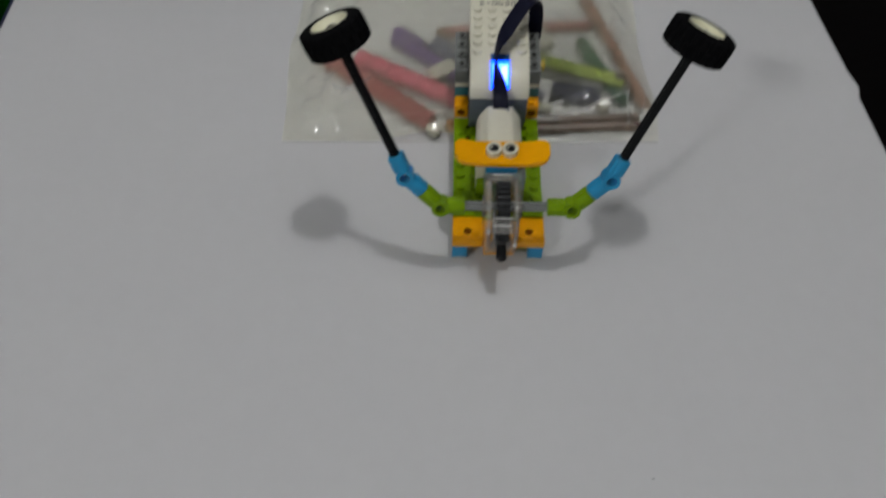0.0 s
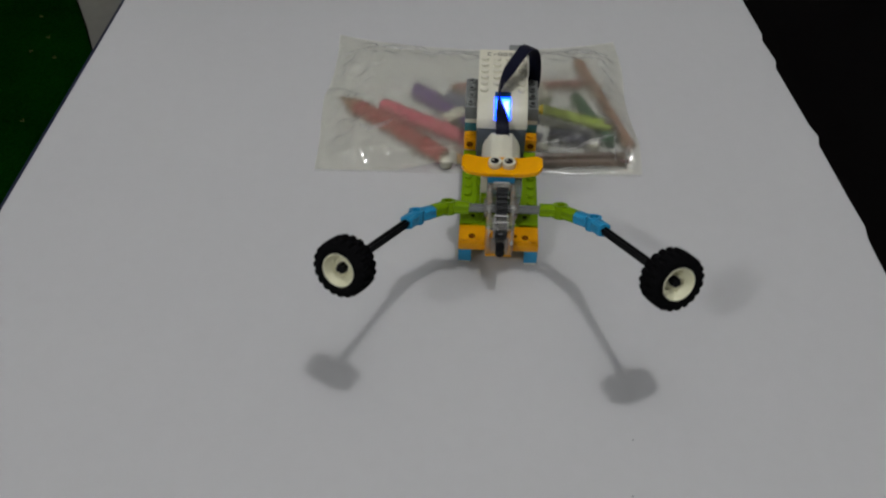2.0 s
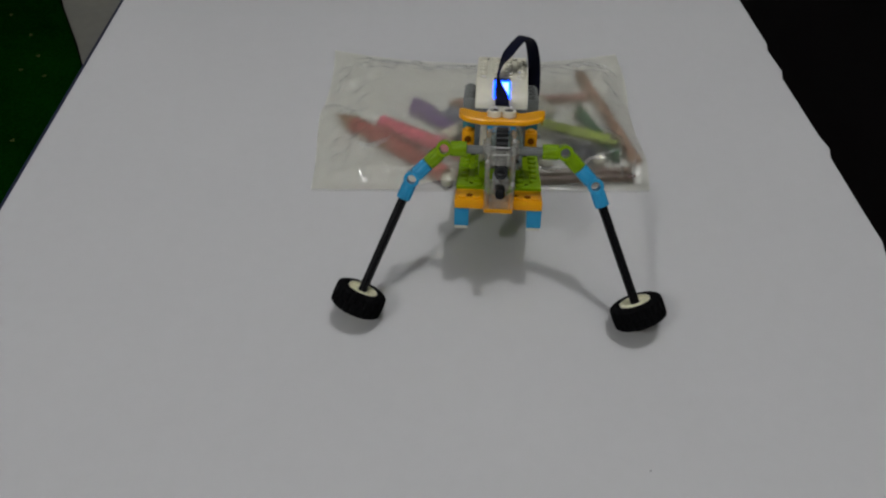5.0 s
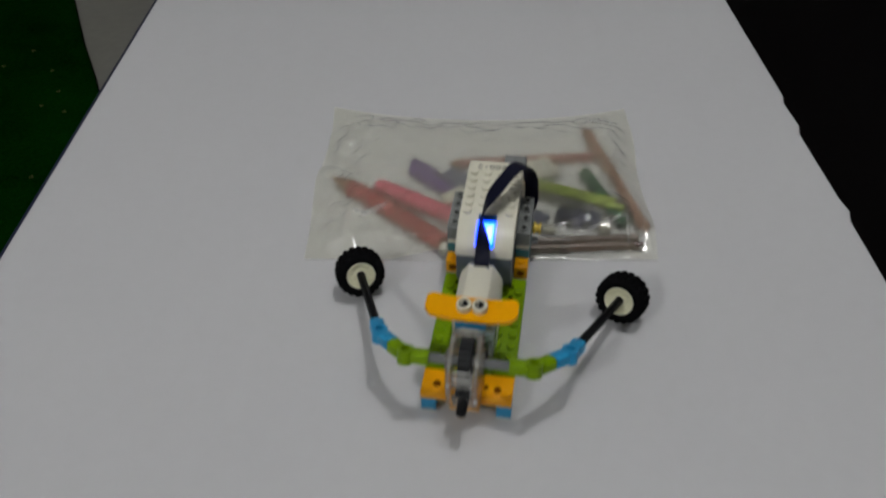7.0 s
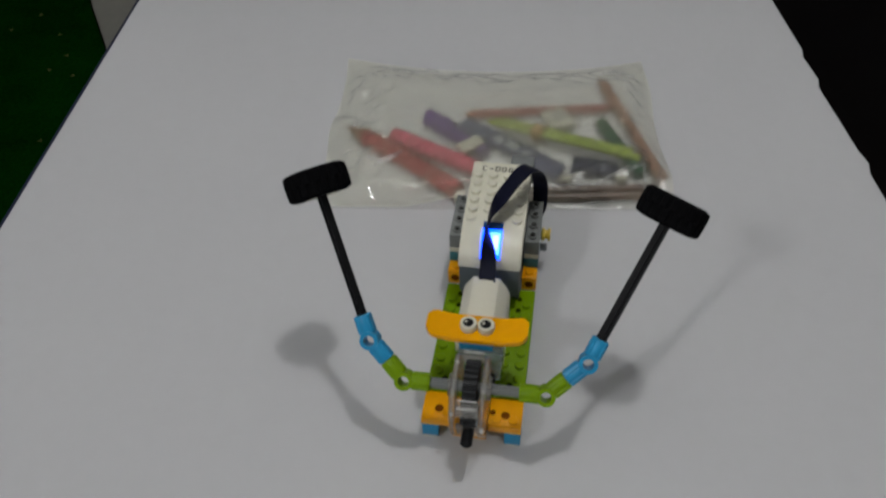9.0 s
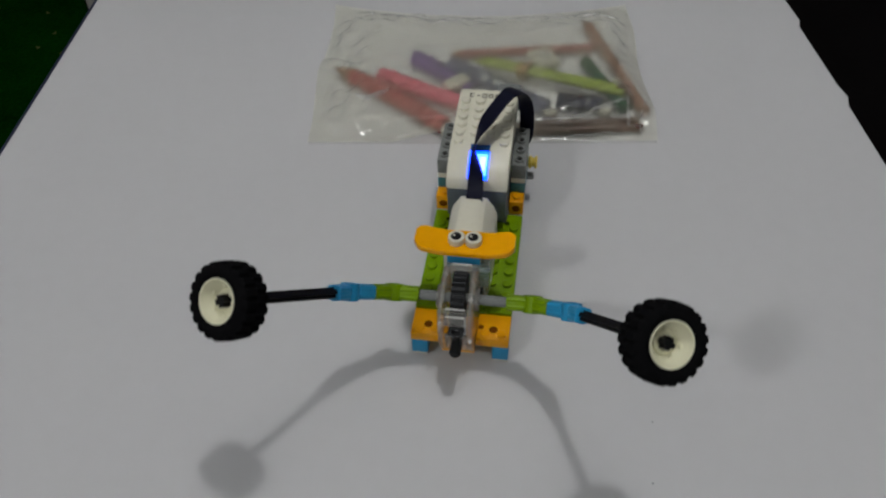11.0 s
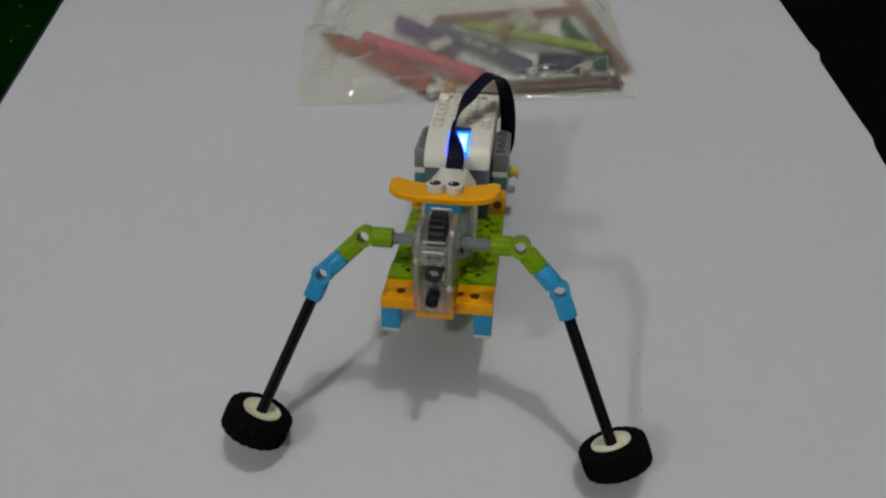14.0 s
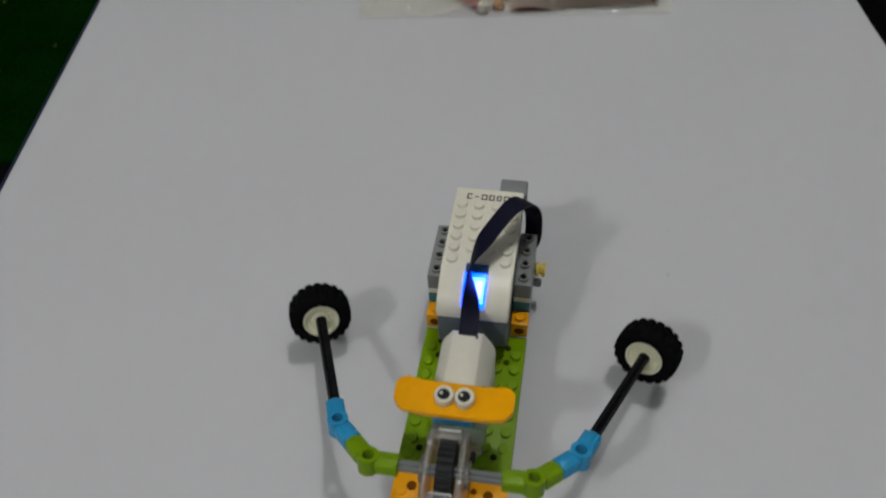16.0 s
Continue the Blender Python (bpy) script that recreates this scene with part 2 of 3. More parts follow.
def setting():
    f = -750
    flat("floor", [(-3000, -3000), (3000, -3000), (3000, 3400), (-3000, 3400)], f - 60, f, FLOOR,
         "dark brown floor, deep shade beneath the table put into its colour", "floor")
    flat("floor_tiles", [(-300, 900), (-300, 3300), (-2216, 3300), (-1516, 2480), (-1233, 1920), (-1096, 1640), (-1001, 1465), (-916, 1290),
                         (-716, 900)], f, f + 6, TILE, "pale grey floor beside the green carpet", "floor")
    carpet = flat("carpet", [(-2900, 700), (-620, 700), (-716, 880), (-921, 1290), (-1006, 1465), (-1101, 1640), (-1238, 1920), (-1521, 2480),
                    (-2300, 3300), (-2900, 3300)], f, f + 12, MAT_GREEN, "dark green grass-like carpet on the floor", "carpet")
    for k, (x, y) in enumerate(((-1129, 1497), (-1074, 1401), (-1093, 1338), (-1026, 1314), (-1267, 1518), (-1219, 1594), (-1004, 1066), (-1330, 1420), (-1190, 1240))):
        bm = B()
        for q in range(3):
            a = k * 1.3 + q * 2.1
            lathe(bm, V(x + 2.5 * math.cos(a), y + 2.5 * math.sin(a), f + 11), V(math.cos(a) * 0.5, math.sin(a) * 0.5, 1), [(0, 2.2), (3, 1.5), (5, 0.5)], 6)
        part("fleck", bm, FLECK, carpet)
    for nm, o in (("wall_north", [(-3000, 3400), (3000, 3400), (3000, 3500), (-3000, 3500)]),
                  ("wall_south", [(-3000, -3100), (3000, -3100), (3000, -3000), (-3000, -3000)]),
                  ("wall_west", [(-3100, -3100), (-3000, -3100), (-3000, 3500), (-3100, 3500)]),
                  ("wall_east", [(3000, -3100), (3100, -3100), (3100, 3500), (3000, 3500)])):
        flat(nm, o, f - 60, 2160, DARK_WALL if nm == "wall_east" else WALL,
             "plain wall with shade put into its dark colour" if nm == "wall_east" else "plain pale painted wall", "wall")
    flat("ceiling", [(-3100, -3100), (3100, -3100), (3100, 3500), (-3100, 3500)], 2160, 2240, CEIL, "plain white ceiling", "ceiling")


def table():
    t = tagged(new("table"), "white paper-covered table with a navy edge", "table")
    right = [(-800, 281), (20, 234.5), (34, 234.2), (44, 235.8), (70, 233.2), (126, 228.8), (136, 231.2), (150, 228.0), (222, 221.0),
             (232, 223.5), (262, 219.5), (272, 221.5), (420, 209), (800, 186)]
    outline = [(800 * 0.006 - 325.3, -800), *[(x, y) for y, x in right], (-800 * 0.006 - 325.3, 800)]
    bm = B()
    lo = [bm.verts.new((x, y, -1.2)) for x, y in outline]
    hi = [bm.verts.new((x, y, 0)) for x, y in outline]
    n = len(outline)
    bm.faces.new(lo[::-1])
    bm.faces.new(hi)
    for i in range(n):
        bm.faces.new((lo[i], lo[(i + 1) % n], hi[(i + 1) % n], hi[i]))
    part("paper_cover", bm, TABLE, t, "matt white paper sheet")
    bm = B()
    inner = [(x + (6 if x < 0 else -3), y * 0.999) for x, y in outline]
    lo = [bm.verts.new((x, y, -26)) for x, y in inner]
    hi = [bm.verts.new((x, y, -1.4)) for x, y in inner]
    bm.faces.new(lo[::-1])
    bm.faces.new(hi)
    for i in range(n):
        bm.faces.new((lo[i], lo[(i + 1) % n], hi[(i + 1) % n], hi[i]))
    part("tabletop", bm, TABLE, t)
    bm = B()
    vs = [bm.verts.new(p) for p in ((-318, -800, -1.3), (-323.4, -800, -1.3), (-333.0, 800, -1.3), (-328, 800, -1.3))]
    ws = [bm.verts.new(v.co + V(0, 0, 0.7)) for v in vs]
    bm.faces.new(vs[::-1])
    bm.faces.new(ws)
    for i in range(4):
        bm.faces.new((vs[i], vs[(i + 1) % 4], ws[(i + 1) % 4], ws[i]))
    part("edge_band", bm, NAVY_EDGE, t, "thin navy edge strip")
    for x in (-280, 140):
        for y in (-740, 740):
            bm = B()
            rod(bm, V(x, y, -750), V(x, y, -26), 16, 16, 1)
            part("leg", bm, LEG, t)


setting()
table()

# ---- the toy robot ----
AX_Y, AX_Z, G_L, G_R, ARM = 1.0, 47.5, -30.1, 34.0, 74.8
S45, S67, C67 = math.sin(radians(45)), math.sin(radians(67.5)), math.cos(radians(67.5))


def connector(p0, c, p1):
    """A bent axle joint with a round eye in its middle; the eye looks along z."""
    bm = B()
    for e in (p0, p1):
        d = (e - c).normalized()
        side = V(0, 0, 1).cross(d)
        n = (e - c).length
        lathe(bm, c + d * 3.0, d, [(0, 3.5), (0.6, 3.7), (n - 3.4, 3.7), (n - 3.0, 3.45)], 16)
        for s in (-1, 1):
            rod(bm, c + d * 3.4 + side * s * 2.2 + V(0, 0, 1.6), e - d * 0.2 + side * s * 2.2 + V(0, 0, 1.6), 1.7, 8)
            rod(bm, c + d * 3.4 + side * s * 2.2 - V(0, 0, 1.6), e - d * 0.2 + side * s * 2.2 - V(0, 0, 1.6), 1.7, 8)
    ring(bm, c - V(0, 0, 3.9), c + V(0, 0, 3.9), 4.3, 2.5, 20)
    return bm


def tyre_mesh(r=14.8, w=6.5):
    """A rubber tyre with two staggered rows of tread lugs, one closed skin."""
    bm = B()
    ri, seg, n = 8.4, 120, 20
    prof = [(-w + 0.8, ri, 0, 0), (-w, ri + 1.0, 0, 0), (-w, r - 3.4, 0, 0), (-w + 0.4, r - 2.2, 0.5, 0), (-w + 1.3, r - 1.2, 0.9, 0), (-0.9, r - 1.2, 1.2, 0),
            (-0.3, r - 1.2, 1.1, 0), (0.3, r - 1.2, 1.1, 1), (0.9, r - 1.2, 1.2, 1), (w - 1.3, r - 1.2, 0.9, 1), (w - 0.4, r - 2.2, 0.5, 1), (w, r - 3.4, 0, 0),
            (w, ri + 1.0, 0, 0), (w - 0.8, ri, 0, 0)]
    loops = []
    for h, q, lug, row in prof:
        loop = []
        for i in range(seg):
            k = (i / seg * n + row * 0.5) % 1
            up = lug if k < 0.58 else 0
            a = 2 * math.pi * i / seg
            loop.append(bm.verts.new(((q + up) * math.cos(a), (q + up) * math.sin(a), h)))
        loops.append(loop)
    for a, b in zip(loops, loops[1:] + loops[:1]):
        for i in range(seg):
            bm.faces.new((a[i], a[(i + 1) % seg], b[(i + 1) % seg], b[i]))
    return to_mesh("tyre", bm, RUBBER)


def rim_mesh(w=6.4):
    bm = B()
    for s in (-1, 1):
        prof = [(s * w, 8.5), (s * w, 7.7), (s * (w - 1.2), 7.3), (s * (w - 2.0), 4.4), (s * (w - 0.8), 3.9), (s * (w - 0.8), 2.7), (s * (w - 3.5), 2.5)]
        if s > 0:
            prof = [(w, 8.5), (w, 7.9), (w - 2.4, 7.2), (w - 5.6, 4.6), (w - 5.0, 4.0), (w - 5.0, 2.9), (w - 6.0, 2.6)]
        lathe(bm, V(0, 0, 0), V(0, 0, 1), prof, 32)
        for k in range(6):
            a = math.pi / 3 * k + 0.2
            c = V(5.8 * math.cos(a), 5.8 * math.sin(a), (w - 4.4) if s > 0 else -(w - 1.9))
            lathe(bm, c, V(0, 0, s), [(0, 0.9), (0.7, 0.8)], 8)
    for k in range(12):
        a = math.pi / 6 * k
        d = V(math.cos(a), math.sin(a), 0)
        rod(bm, d * 4.0 + V(0, 0, -(w - 1.75)), d * 7.2 + V(0, 0, -(w - 1.15)), 0.38, 6, 0.1)
    lathe(bm, V(0, 0, -w), V(0, 0, 1), [(0, 8.5), (2 * w, 8.5)], 32)
    bmesh.ops.delete(bm, geom=[f for f in bm.faces if len(f.verts) > 8 and f.calc_center_median().length > w - 0.1 and abs(f.calc_center_median().z) > w - 0.1],
                     context="FACES_ONLY")
    return to_mesh("rim", bm, CREAM)


def gear_mesh(r=12.4, w=3.1, n=24):
    bm = B()
    pts = []
    for k in range(n):
        for f, q in ((0.0, r - 2.1), (0.22, r - 2.1), (0.36, r), (0.62, r), (0.76, r - 2.1)):
            a = 2 * math.pi * (k + f) / n
            pts.append((q * math.cos(a), q * math.sin(a)))
    slab(bm, pts, -w, w)
    return to_mesh("gear", bm, GEAR, 25)


def robot():
    rb = tagged(new("toy_robot"), "orange and lime toy-brick robot with two wheeled arms", "toy robot")
    # legs and front bricks
    for s in (-1, 1):
        x0, x1 = (16, 24) if s > 0 else (-24, -16)
        foot = part("foot", box(B(), x0, x1, 0.8, 8.6, 2.7, 13.4), AZURE, rb, "azure front foot brick")
        bm = B()
        box(bm, x0 + 0.3, x1 - 0.3, 1.2, 8.2, 1.0, 2.65, 0.4)
        part("foot_pad", bm, WHITE, foot, "white flat foot tile")
        part("rear_foot", box(B(), x0 - s, x1 - s, 126, 134, 0, 12.8), DARKGREY, rb, "dark grey rear foot")
        a, b = (8.1, 24) if s > 0 else (-24, -8.1)
        bm = B()
        box(bm, a, b, 0, 15.9, 13.5, 18.8)
        studs(bm, [(s * 12, 4), (s * 20, 4)], 17.9)
        fb = part("front_brick", bm, ORANGE, rb, "orange front brick with studs")
        for yy in (8.5,):
            bm = B()
            lathe(bm, V(s * 16, yy - 2.0, 18.5), V(0, 0, 1), [(0, 2.1), (0.42, 2.1)], 16)
            part("peg_hole", bm, SOCKET_SHADE, fb)
        if s > 0:
            bm = B()
            lathe(bm, V(9.8, 7.5, 18.5), V(0, 0, 1), [(0, 1.4), (0.42, 1.4)], 12)
            part("peg_hole", bm, SOCKET_SHADE, fb)
    bm = B()
    box(bm, -7.9, 7.9, -4.6, 16, 13.2, 16.2, 0.5)
    box(bm, -7.9, -6.2, -4.0, 12, 15.9, 19, 0.4)
    box(bm, 6.2, 7.9, -4.0, 12, 15.9, 19, 0.4)
    part("front_tongue", bm, ORANGE, rb, "orange front plate between the bricks")
    # lime base plate
    bm = B()
    box(bm, -24, 24, 16.1, 87.2, 12.8, 18.9, 0.4)
    studs(bm, [(x, y) for x in (-20, -12, 12, 20) for y in range(20, 84, 8)], 18.8)
    base = part("base_plate", bm, LIME, rb, "lime studded base plate")
    for s in (-1, 1):
        bm = B()
        v = [bm.verts.new(p) for p in ((s * 23.9, 16.2, 18.8), (s * 12, 16.2, 18.8), (s * 23.9, 30, 18.8),
                                       (s * 23.9, 16.2, 20.2), (s * 12, 16.2, 20.2), (s * 23.9, 30, 20.2))]
        for f in ((0, 1, 2), (3, 4, 5), (0, 1, 4, 3), (1, 2, 5, 4), (2, 0, 3, 5)):
            bm.faces.new([v[i] for i in f])
        part("corner_wedge", bm, LIME, base)
        for yy in (22.5, 70.5, 78.5):
            bm = B()
            lathe(bm, V(s * 16, yy + 1.5, 18.7), V(0, 0, 1), [(0, 1.5), (0.4, 1.5)], 12)
            part("peg_hole", bm, LIME_SOCKET_SHADE, base)
    # clear gearbox with worm shaft
    side = [(-5.5, 16.1), (17, 16.1), (17, 50), (14, 54.5), (11, 55.9), (6, 56.6), (-5, 56), (-10.5, 53.5), (-13.2, 49), (-13.6, 41), (-12, 31), (-9, 22)]
    gb = part("gearbox", slab(B(), side, -8.0, -5.2, 0.5), CASE, rb, "clear plastic gearbox side")
    part("gearbox_side", slab(B(), side, 5.2, 8.0, 0.5), CASE, gb)
    bm = B()
    box(bm, -5.2, 5.2, 10.5, 13.5, 53, 55.6, 0.4)
    part("gearbox_top_bar", bm, CASE, gb)
    bm = B()
    slab(bm, [(-13.4, 44), (-13.0, 49), (-11.2, 52), (-9.6, 51), (-11, 48.4), (-11.4, 44)], -5.2, 5.2, 0.3)
    part("gearbox_front_bar", bm, CASE, gb)
    bm = B()
    slab(bm, [(-5.5, 16.2), (-8.6, 22), (-11.4, 31), (-12.4, 36), (-11.2, 36), (-10, 31), (-7, 22), (-4, 16.2)], -5.2, 5.2, 0.3)
    part("gearbox_front", bm, CASE, gb)
    bm = ring(B(), V(0.5, -13.6, 40), V(0.5, -10.5, 40), 3.6, 2.3, 20)
    part("gearbox_eye", bm, GEAR, gb, "dark round shaft hole")
    # added pale rods in place of bright reflections on the clear plastic
    for y, z in ((14.2, 55.7), (-10.6, 53.0), (-12.4, 49.6)):
        part("clear_rib", rod(B(), V(-4.4, y, z), V(4.6, y, z), 0.5, 8, 0.1), EDGE, gb, "pale rod as a highlight on clear plastic")
    # pale rods along the edges of the clear shell, standing for its highlights
    rim_line = [(16.6, 49.5), (13.6, 54.2), (10.8, 55.5), (6, 56.2), (-5, 55.6), (-10.2, 53.1), (-12.8, 48.8), (-13.2, 41), (-11.7, 31), (-8.8, 22.2), (-5.6, 16.9)]
    for x in (-6.7, 6.7):
        bm = B()
        for (y0, z0), (y1, z1) in zip(rim_line, rim_line[1:]):
            rod(bm, V(x, y0, z0 + 0.1), V(x, y1, z1 + 0.1), 0.24, 6, 0.05)
        part("shell_rim", bm, EDGE, gb, "pale rod as a highlight along the clear shell")
    for x, y, z in ((-6.7, 8, 56.1), (6.7, -6, 55.6), (-6.7, -12.9, 46.0), (6.7, -12.6, 34.0)):
        part("clear_boss", lathe(B(), V(x, y, z - 0.6), V(0, -0.4, 0.9), [(0, 1.1), (0.9, 1.0), (1.5, 0.5)], 12), EDGE, gb)
    for x in (-9.6, 7.9):
        part("axle_collar", ring(B(), V(x, AX_Y, AX_Z), V(x + 1.7, AX_Y, AX_Z), 5.4, 2.9, 20), CASE, gb, "clear collar round the axle")
    bm = B()
    rod(bm, V(0.4, -18.8, 29.8), V(0.5, -8, 29.8), 2.75, 14, 0.9)
    part("worm_shaft", bm, BLACK, rb, "black shaft end")
    bm = B()
    lathe(bm, V(0.5, -8, 29.8), V(0, 1, 0), [(h * 0.8, 3.2 + 1.1 * (h % 3 == 1)) for h in range(0, 24)], 16)
    part("worm", bm, LIGHTGREY, rb, "pale grey worm screw")
    for o in (gb, *gb.children):
        if o.name.startswith(("gearbox", "clear", "shell")):
            o.visible_shadow = False
    # motor
    bm = B()
    dome = [(-12, 19), (12, 19), (12, 40), (11.6, 43.5), (10.4, 47.6), (6.6, 53.0), (6.0, 53.6), (0, 54.0), (-6.0, 53.6), (-6.6, 53.0), (-10.4, 47.6), (-11.6, 43.5), (-12, 40)]
    a = [bm.verts.new((x, 34, z)) for x, z in dome]
    b = [bm.verts.new((x, 63, z)) for x, z in dome]
    n = len(dome)
    fs = [bm.faces.new(a), bm.faces.new(b[::-1])]
    for i in range(n):
        bm.faces.new((a[i], a[(i + 1) % n], b[(i + 1) % n], b[i]))
    bmesh.ops.bevel(bm, geom=[e for f in fs for e in f.edges], offset=1.0, segments=3, profile=0.5, affect="EDGES")
    motor = part("motor", bm, WHITE, rb, "white domed motor")
    for x, y, z, d in ((-9.9, 39, 49.0, V(-0.7, 0, 0.7)), (9.9, 39, 49.0, V(0.7, 0, 0.7)), (4.2, 60, 53.9, V(0, 0, 1))):
        part("motor_screw", lathe(B(), V(x, y, z), d, [(0, 0.7), (0.45, 0.7)], 10), DARKGREY, motor)
    part("mount_brick", box(B(), -11.8, 11.8, 29.5, 33.7, 19.0, 29.6, 0.4), LIME, rb, "lime brick under the motor front")
    part("black_peg", lathe(B(), V(8.1, 13, 38.5), V(1, 0, 0), [(0, 2.5), (1.6, 2.5), (1.9, 2.2)], 16), BLACK, rb, "black peg end on the gearbox")
    part("motor_front", box(B(), -8.2, 12.3, 17.4, 33.9, 30, 50.2, 1.6), NOSE, motor, "clear teal motor nose behind the gearbox")
    bm = B()
    box(bm, -7.9, 7.9, 19.6, 33, 50.3, 55.0)
    part("azure_plate", bm, AZURE, rb, "azure plate under the brow")
    # curved brow and eyes
    bm = B()
    secs = []
    for i in range(25):
        u = -1 + 2 * i / 24
        x = 23.6 * u
        lift = 2.9 * max(0, (abs(u) - 0.42) / 0.58) ** 1.5
        half = 7.6 * (1 - max(0, (abs(u) - 0.8) / 0.2) ** 2.6 * 0.5)
        secs.append((x, half, 55.1 + lift))
    rows = []
    for x, half, z in secs:
        rows.append([bm.verts.new((x, 26.6 + half * c, z + h)) for c, h in ((-1, 0.5), (-0.93, 0), (0.93, 0), (1, 0.5), (1, 2.5), (0.93, 3.1), (-0.93, 3.1), (-1, 2.5))])
    for p, q in zip(rows, rows[1:]):
        for i in range(8):
            bm.faces.new((p[i], p[(i + 1) % 8], q[(i + 1) % 8], q[i]))
    bm.faces.new(rows[0])
    bm.faces.new(rows[-1][::-1])
    part("brow", bm, BROW, rb, "orange curved-up brow plate")
    for x in (-4.05, 4.05):
        bm = B()
        lathe(bm, V(x, 26.4, 58.0), V(0, 0, 1), [(0, 3.3), (0.5, 3.3), (0.5, 3.95), (3.5, 3.95), (3.9, 3.6)], 28)
        eye = part("eye", bm, WHITE, rb, "white round eye tile")
        bm = B()
        lathe(bm, V(x - 0.15, 26.2, 61.85), V(0, 0, 1), [(0, 2.5), (0.14, 2.45)], 24)
        pupil = part("pupil", bm, INK, eye, "black printed pupil")
        bm = B()
        lathe(bm, V(x - 1.2, 26.7, 61.9), V(0, 0, 1), [(0, 0.68), (0.16, 0.62)], 14)
        part("glint", bm, WHITE, eye, "white printed highlight")
    # hub
    part("hub_base", box(B(), -15.6, 15.6, 73.5, 137, 29, 49.5, 0.8), DARKGREY, rb, "slate grey battery base")
    part("chassis", box(box(B(), -15.8, 15.8, 87.4, 137, 12.8, 19.6, 0.4), -15.7, 15.7, 80.2, 136.9, 19.3, 28.9, 0.4), DARKGREY, rb)
    top = [(73.0, 48.5), (73.2, 51.5), (75.0, 55.0), (78.5, 58.0), (84.0, 60.4), (91.0, 61.9), (105, 63.0), (137.5, 64.8), (138.2, 64.0), (138.2, 49.0)]
    bm = slab(B(), top, -16, 16, 0.9)
    for x in (-12, -4, 4, 12):
        for k in range(6):
            y = 95 + 6.4 * k if x < -8 or x > 8 else 101.4 + 6.4 * (k if k < 5 else 4.999)
            if y > 128:
                continue
            z = 63.0 + (y - 105) * 0.055 if y > 105 else 61.9 + (y - 91) * 0.078
            lathe(bm, V(x, y, z - 0.3), V(0, 0, 1), [(0, 2.5), (1.6, 2.45), (1.85, 2.2)], 18)
    hub = part("hub_cover", bm, WHITE, rb, "off-white studded hub cover")
    for k, w in enumerate((2.4, 1.9, 2.8, 2.6, 2.2, 2.8)):
        x = -9.2 + k * 3.5
        bm = B()
        z = 64.45
        if k == 1:
            box(bm, x - w / 2, x + w / 2, 132.2, 132.8, z, z + 0.22, 0)
        else:
            box(bm, x - w / 2, x + w / 2, 130.9, 131.5, z, z + 0.18, 0)
            box(bm, x - w / 2, x + w / 2, 133.6, 134.2, z + 0.12, z + 0.34, 0)
            box(bm, x - w / 2, x - w / 2 + 0.6, 131.5, 133.6, z, z + 0.26, 0)
            if k > 1:
                box(bm, x + w / 2 - 0.6, x + w / 2, 131.5, 133.6, z, z + 0.26, 0)
        part("print_bar", bm, FADED, hub, "faded printed mark")
    lens = [(74.6, 54.9), (76.2, 56.7), (79.5, 59.1), (84.2, 61.0), (88.4, 61.9), (88.4, 60.2), (84.2, 59.2), (79.5, 57.0), (76.2, 54.8), (74.6, 53.0)]
    gl = part("status_light", slab(B(), lens, -5.0, 5.2, 0.2), GLOW, rb, "glowing blue status light")
    core = [(75.8, 56.5), (78.0, 58.25), (80, 59.7), (84.2, 61.25), (86.2, 61.75), (86.2, 61.3), (84.2, 60.9), (80, 59.1), (78.0, 57.6), (75.8, 55.9)]
    part("light_core", slab(B(), core, -4.0, 4.4, 0.0), CORE, gl, "bright azure lit centre")
    spot = [(77.6, 58.2), (81.0, 60.35), (84.4, 61.55), (84.4, 61.15), (81.0, 59.9), (77.6, 57.7)]
    part("light_spot", slab(B(), spot, 0.7, 3.6, 0.0), SPOT, gl, "almost white light spot")
    part("light_window", slab(B(), [(88.5, 61.9), (93.2, 62.5), (93.2, 61.5), (88.5, 60.9)], -5.0, 5.2, 0.2), LENS, gl, "dark blue window end")
    # side bricks
    for s in (-1, 1):
        x0, x1 = (16.2, 24) if s > 0 else (-24, -16.2)
        bm = box(B(), x0, x1, 95.5, 127.5, 38.4, 48)
        studs(bm, [(s * 20.1, 99.5 + 8 * k) for k in range(4)], 47.9, hollow=True)
        sb = part("side_brick", bm, GREY, rb, "grey side brick with hollow studs")
        for k in range(4):
            bm = B()
            lathe(bm, V(s * 20.1, 99.5 + 8 * k, 47.9), V(0, 0, 1), [(0, 1.5), (0.4, 1.5)], 12)
            part("stud_hole", bm, HOLE_SHADE, sb)
        part("side_plate", box(B(), x0, x1, 95.5, 127.5, 35.2, 38.3), WHITE, rb, "thin white plate under the side brick")
        part("teal_brick", box(B(), x0, x1, 95.5, 127.5, 19.2, 35.1), TEAL, rb, "teal brick beneath the side brick")
        bm = box(B(), x0, x1, 87.4, 95.4, 19.0, 28.6)
        studs(bm, [(s * 20.1, 91.4)], 28.5)
        ob = part("orange_brick", bm, ORANGE, rb, "orange brick beside the hub")
        bm = B()
        lathe(bm, V(s * 20.1, 87.5, 23.6), V(0, -1, 0), [(0, 2.3), (0.3, 2.3)], 14)
        part("peg_hole", bm, SOCKET_SHADE, ob)
    bm = B()
    lathe(bm, V(24.1, 123.5, 27), V(1, 0, 0), [(0, 2.6), (0.8, 3.7), (1.8, 3.7), (2.2, 2.6), (3.6, 2.6), (4.0, 3.7), (5.0, 3.7), (5.2, 2.4)], 20)
    part("yellow_bush", bm, YELLOW, rb, "yellow axle bush")
    bm = B()
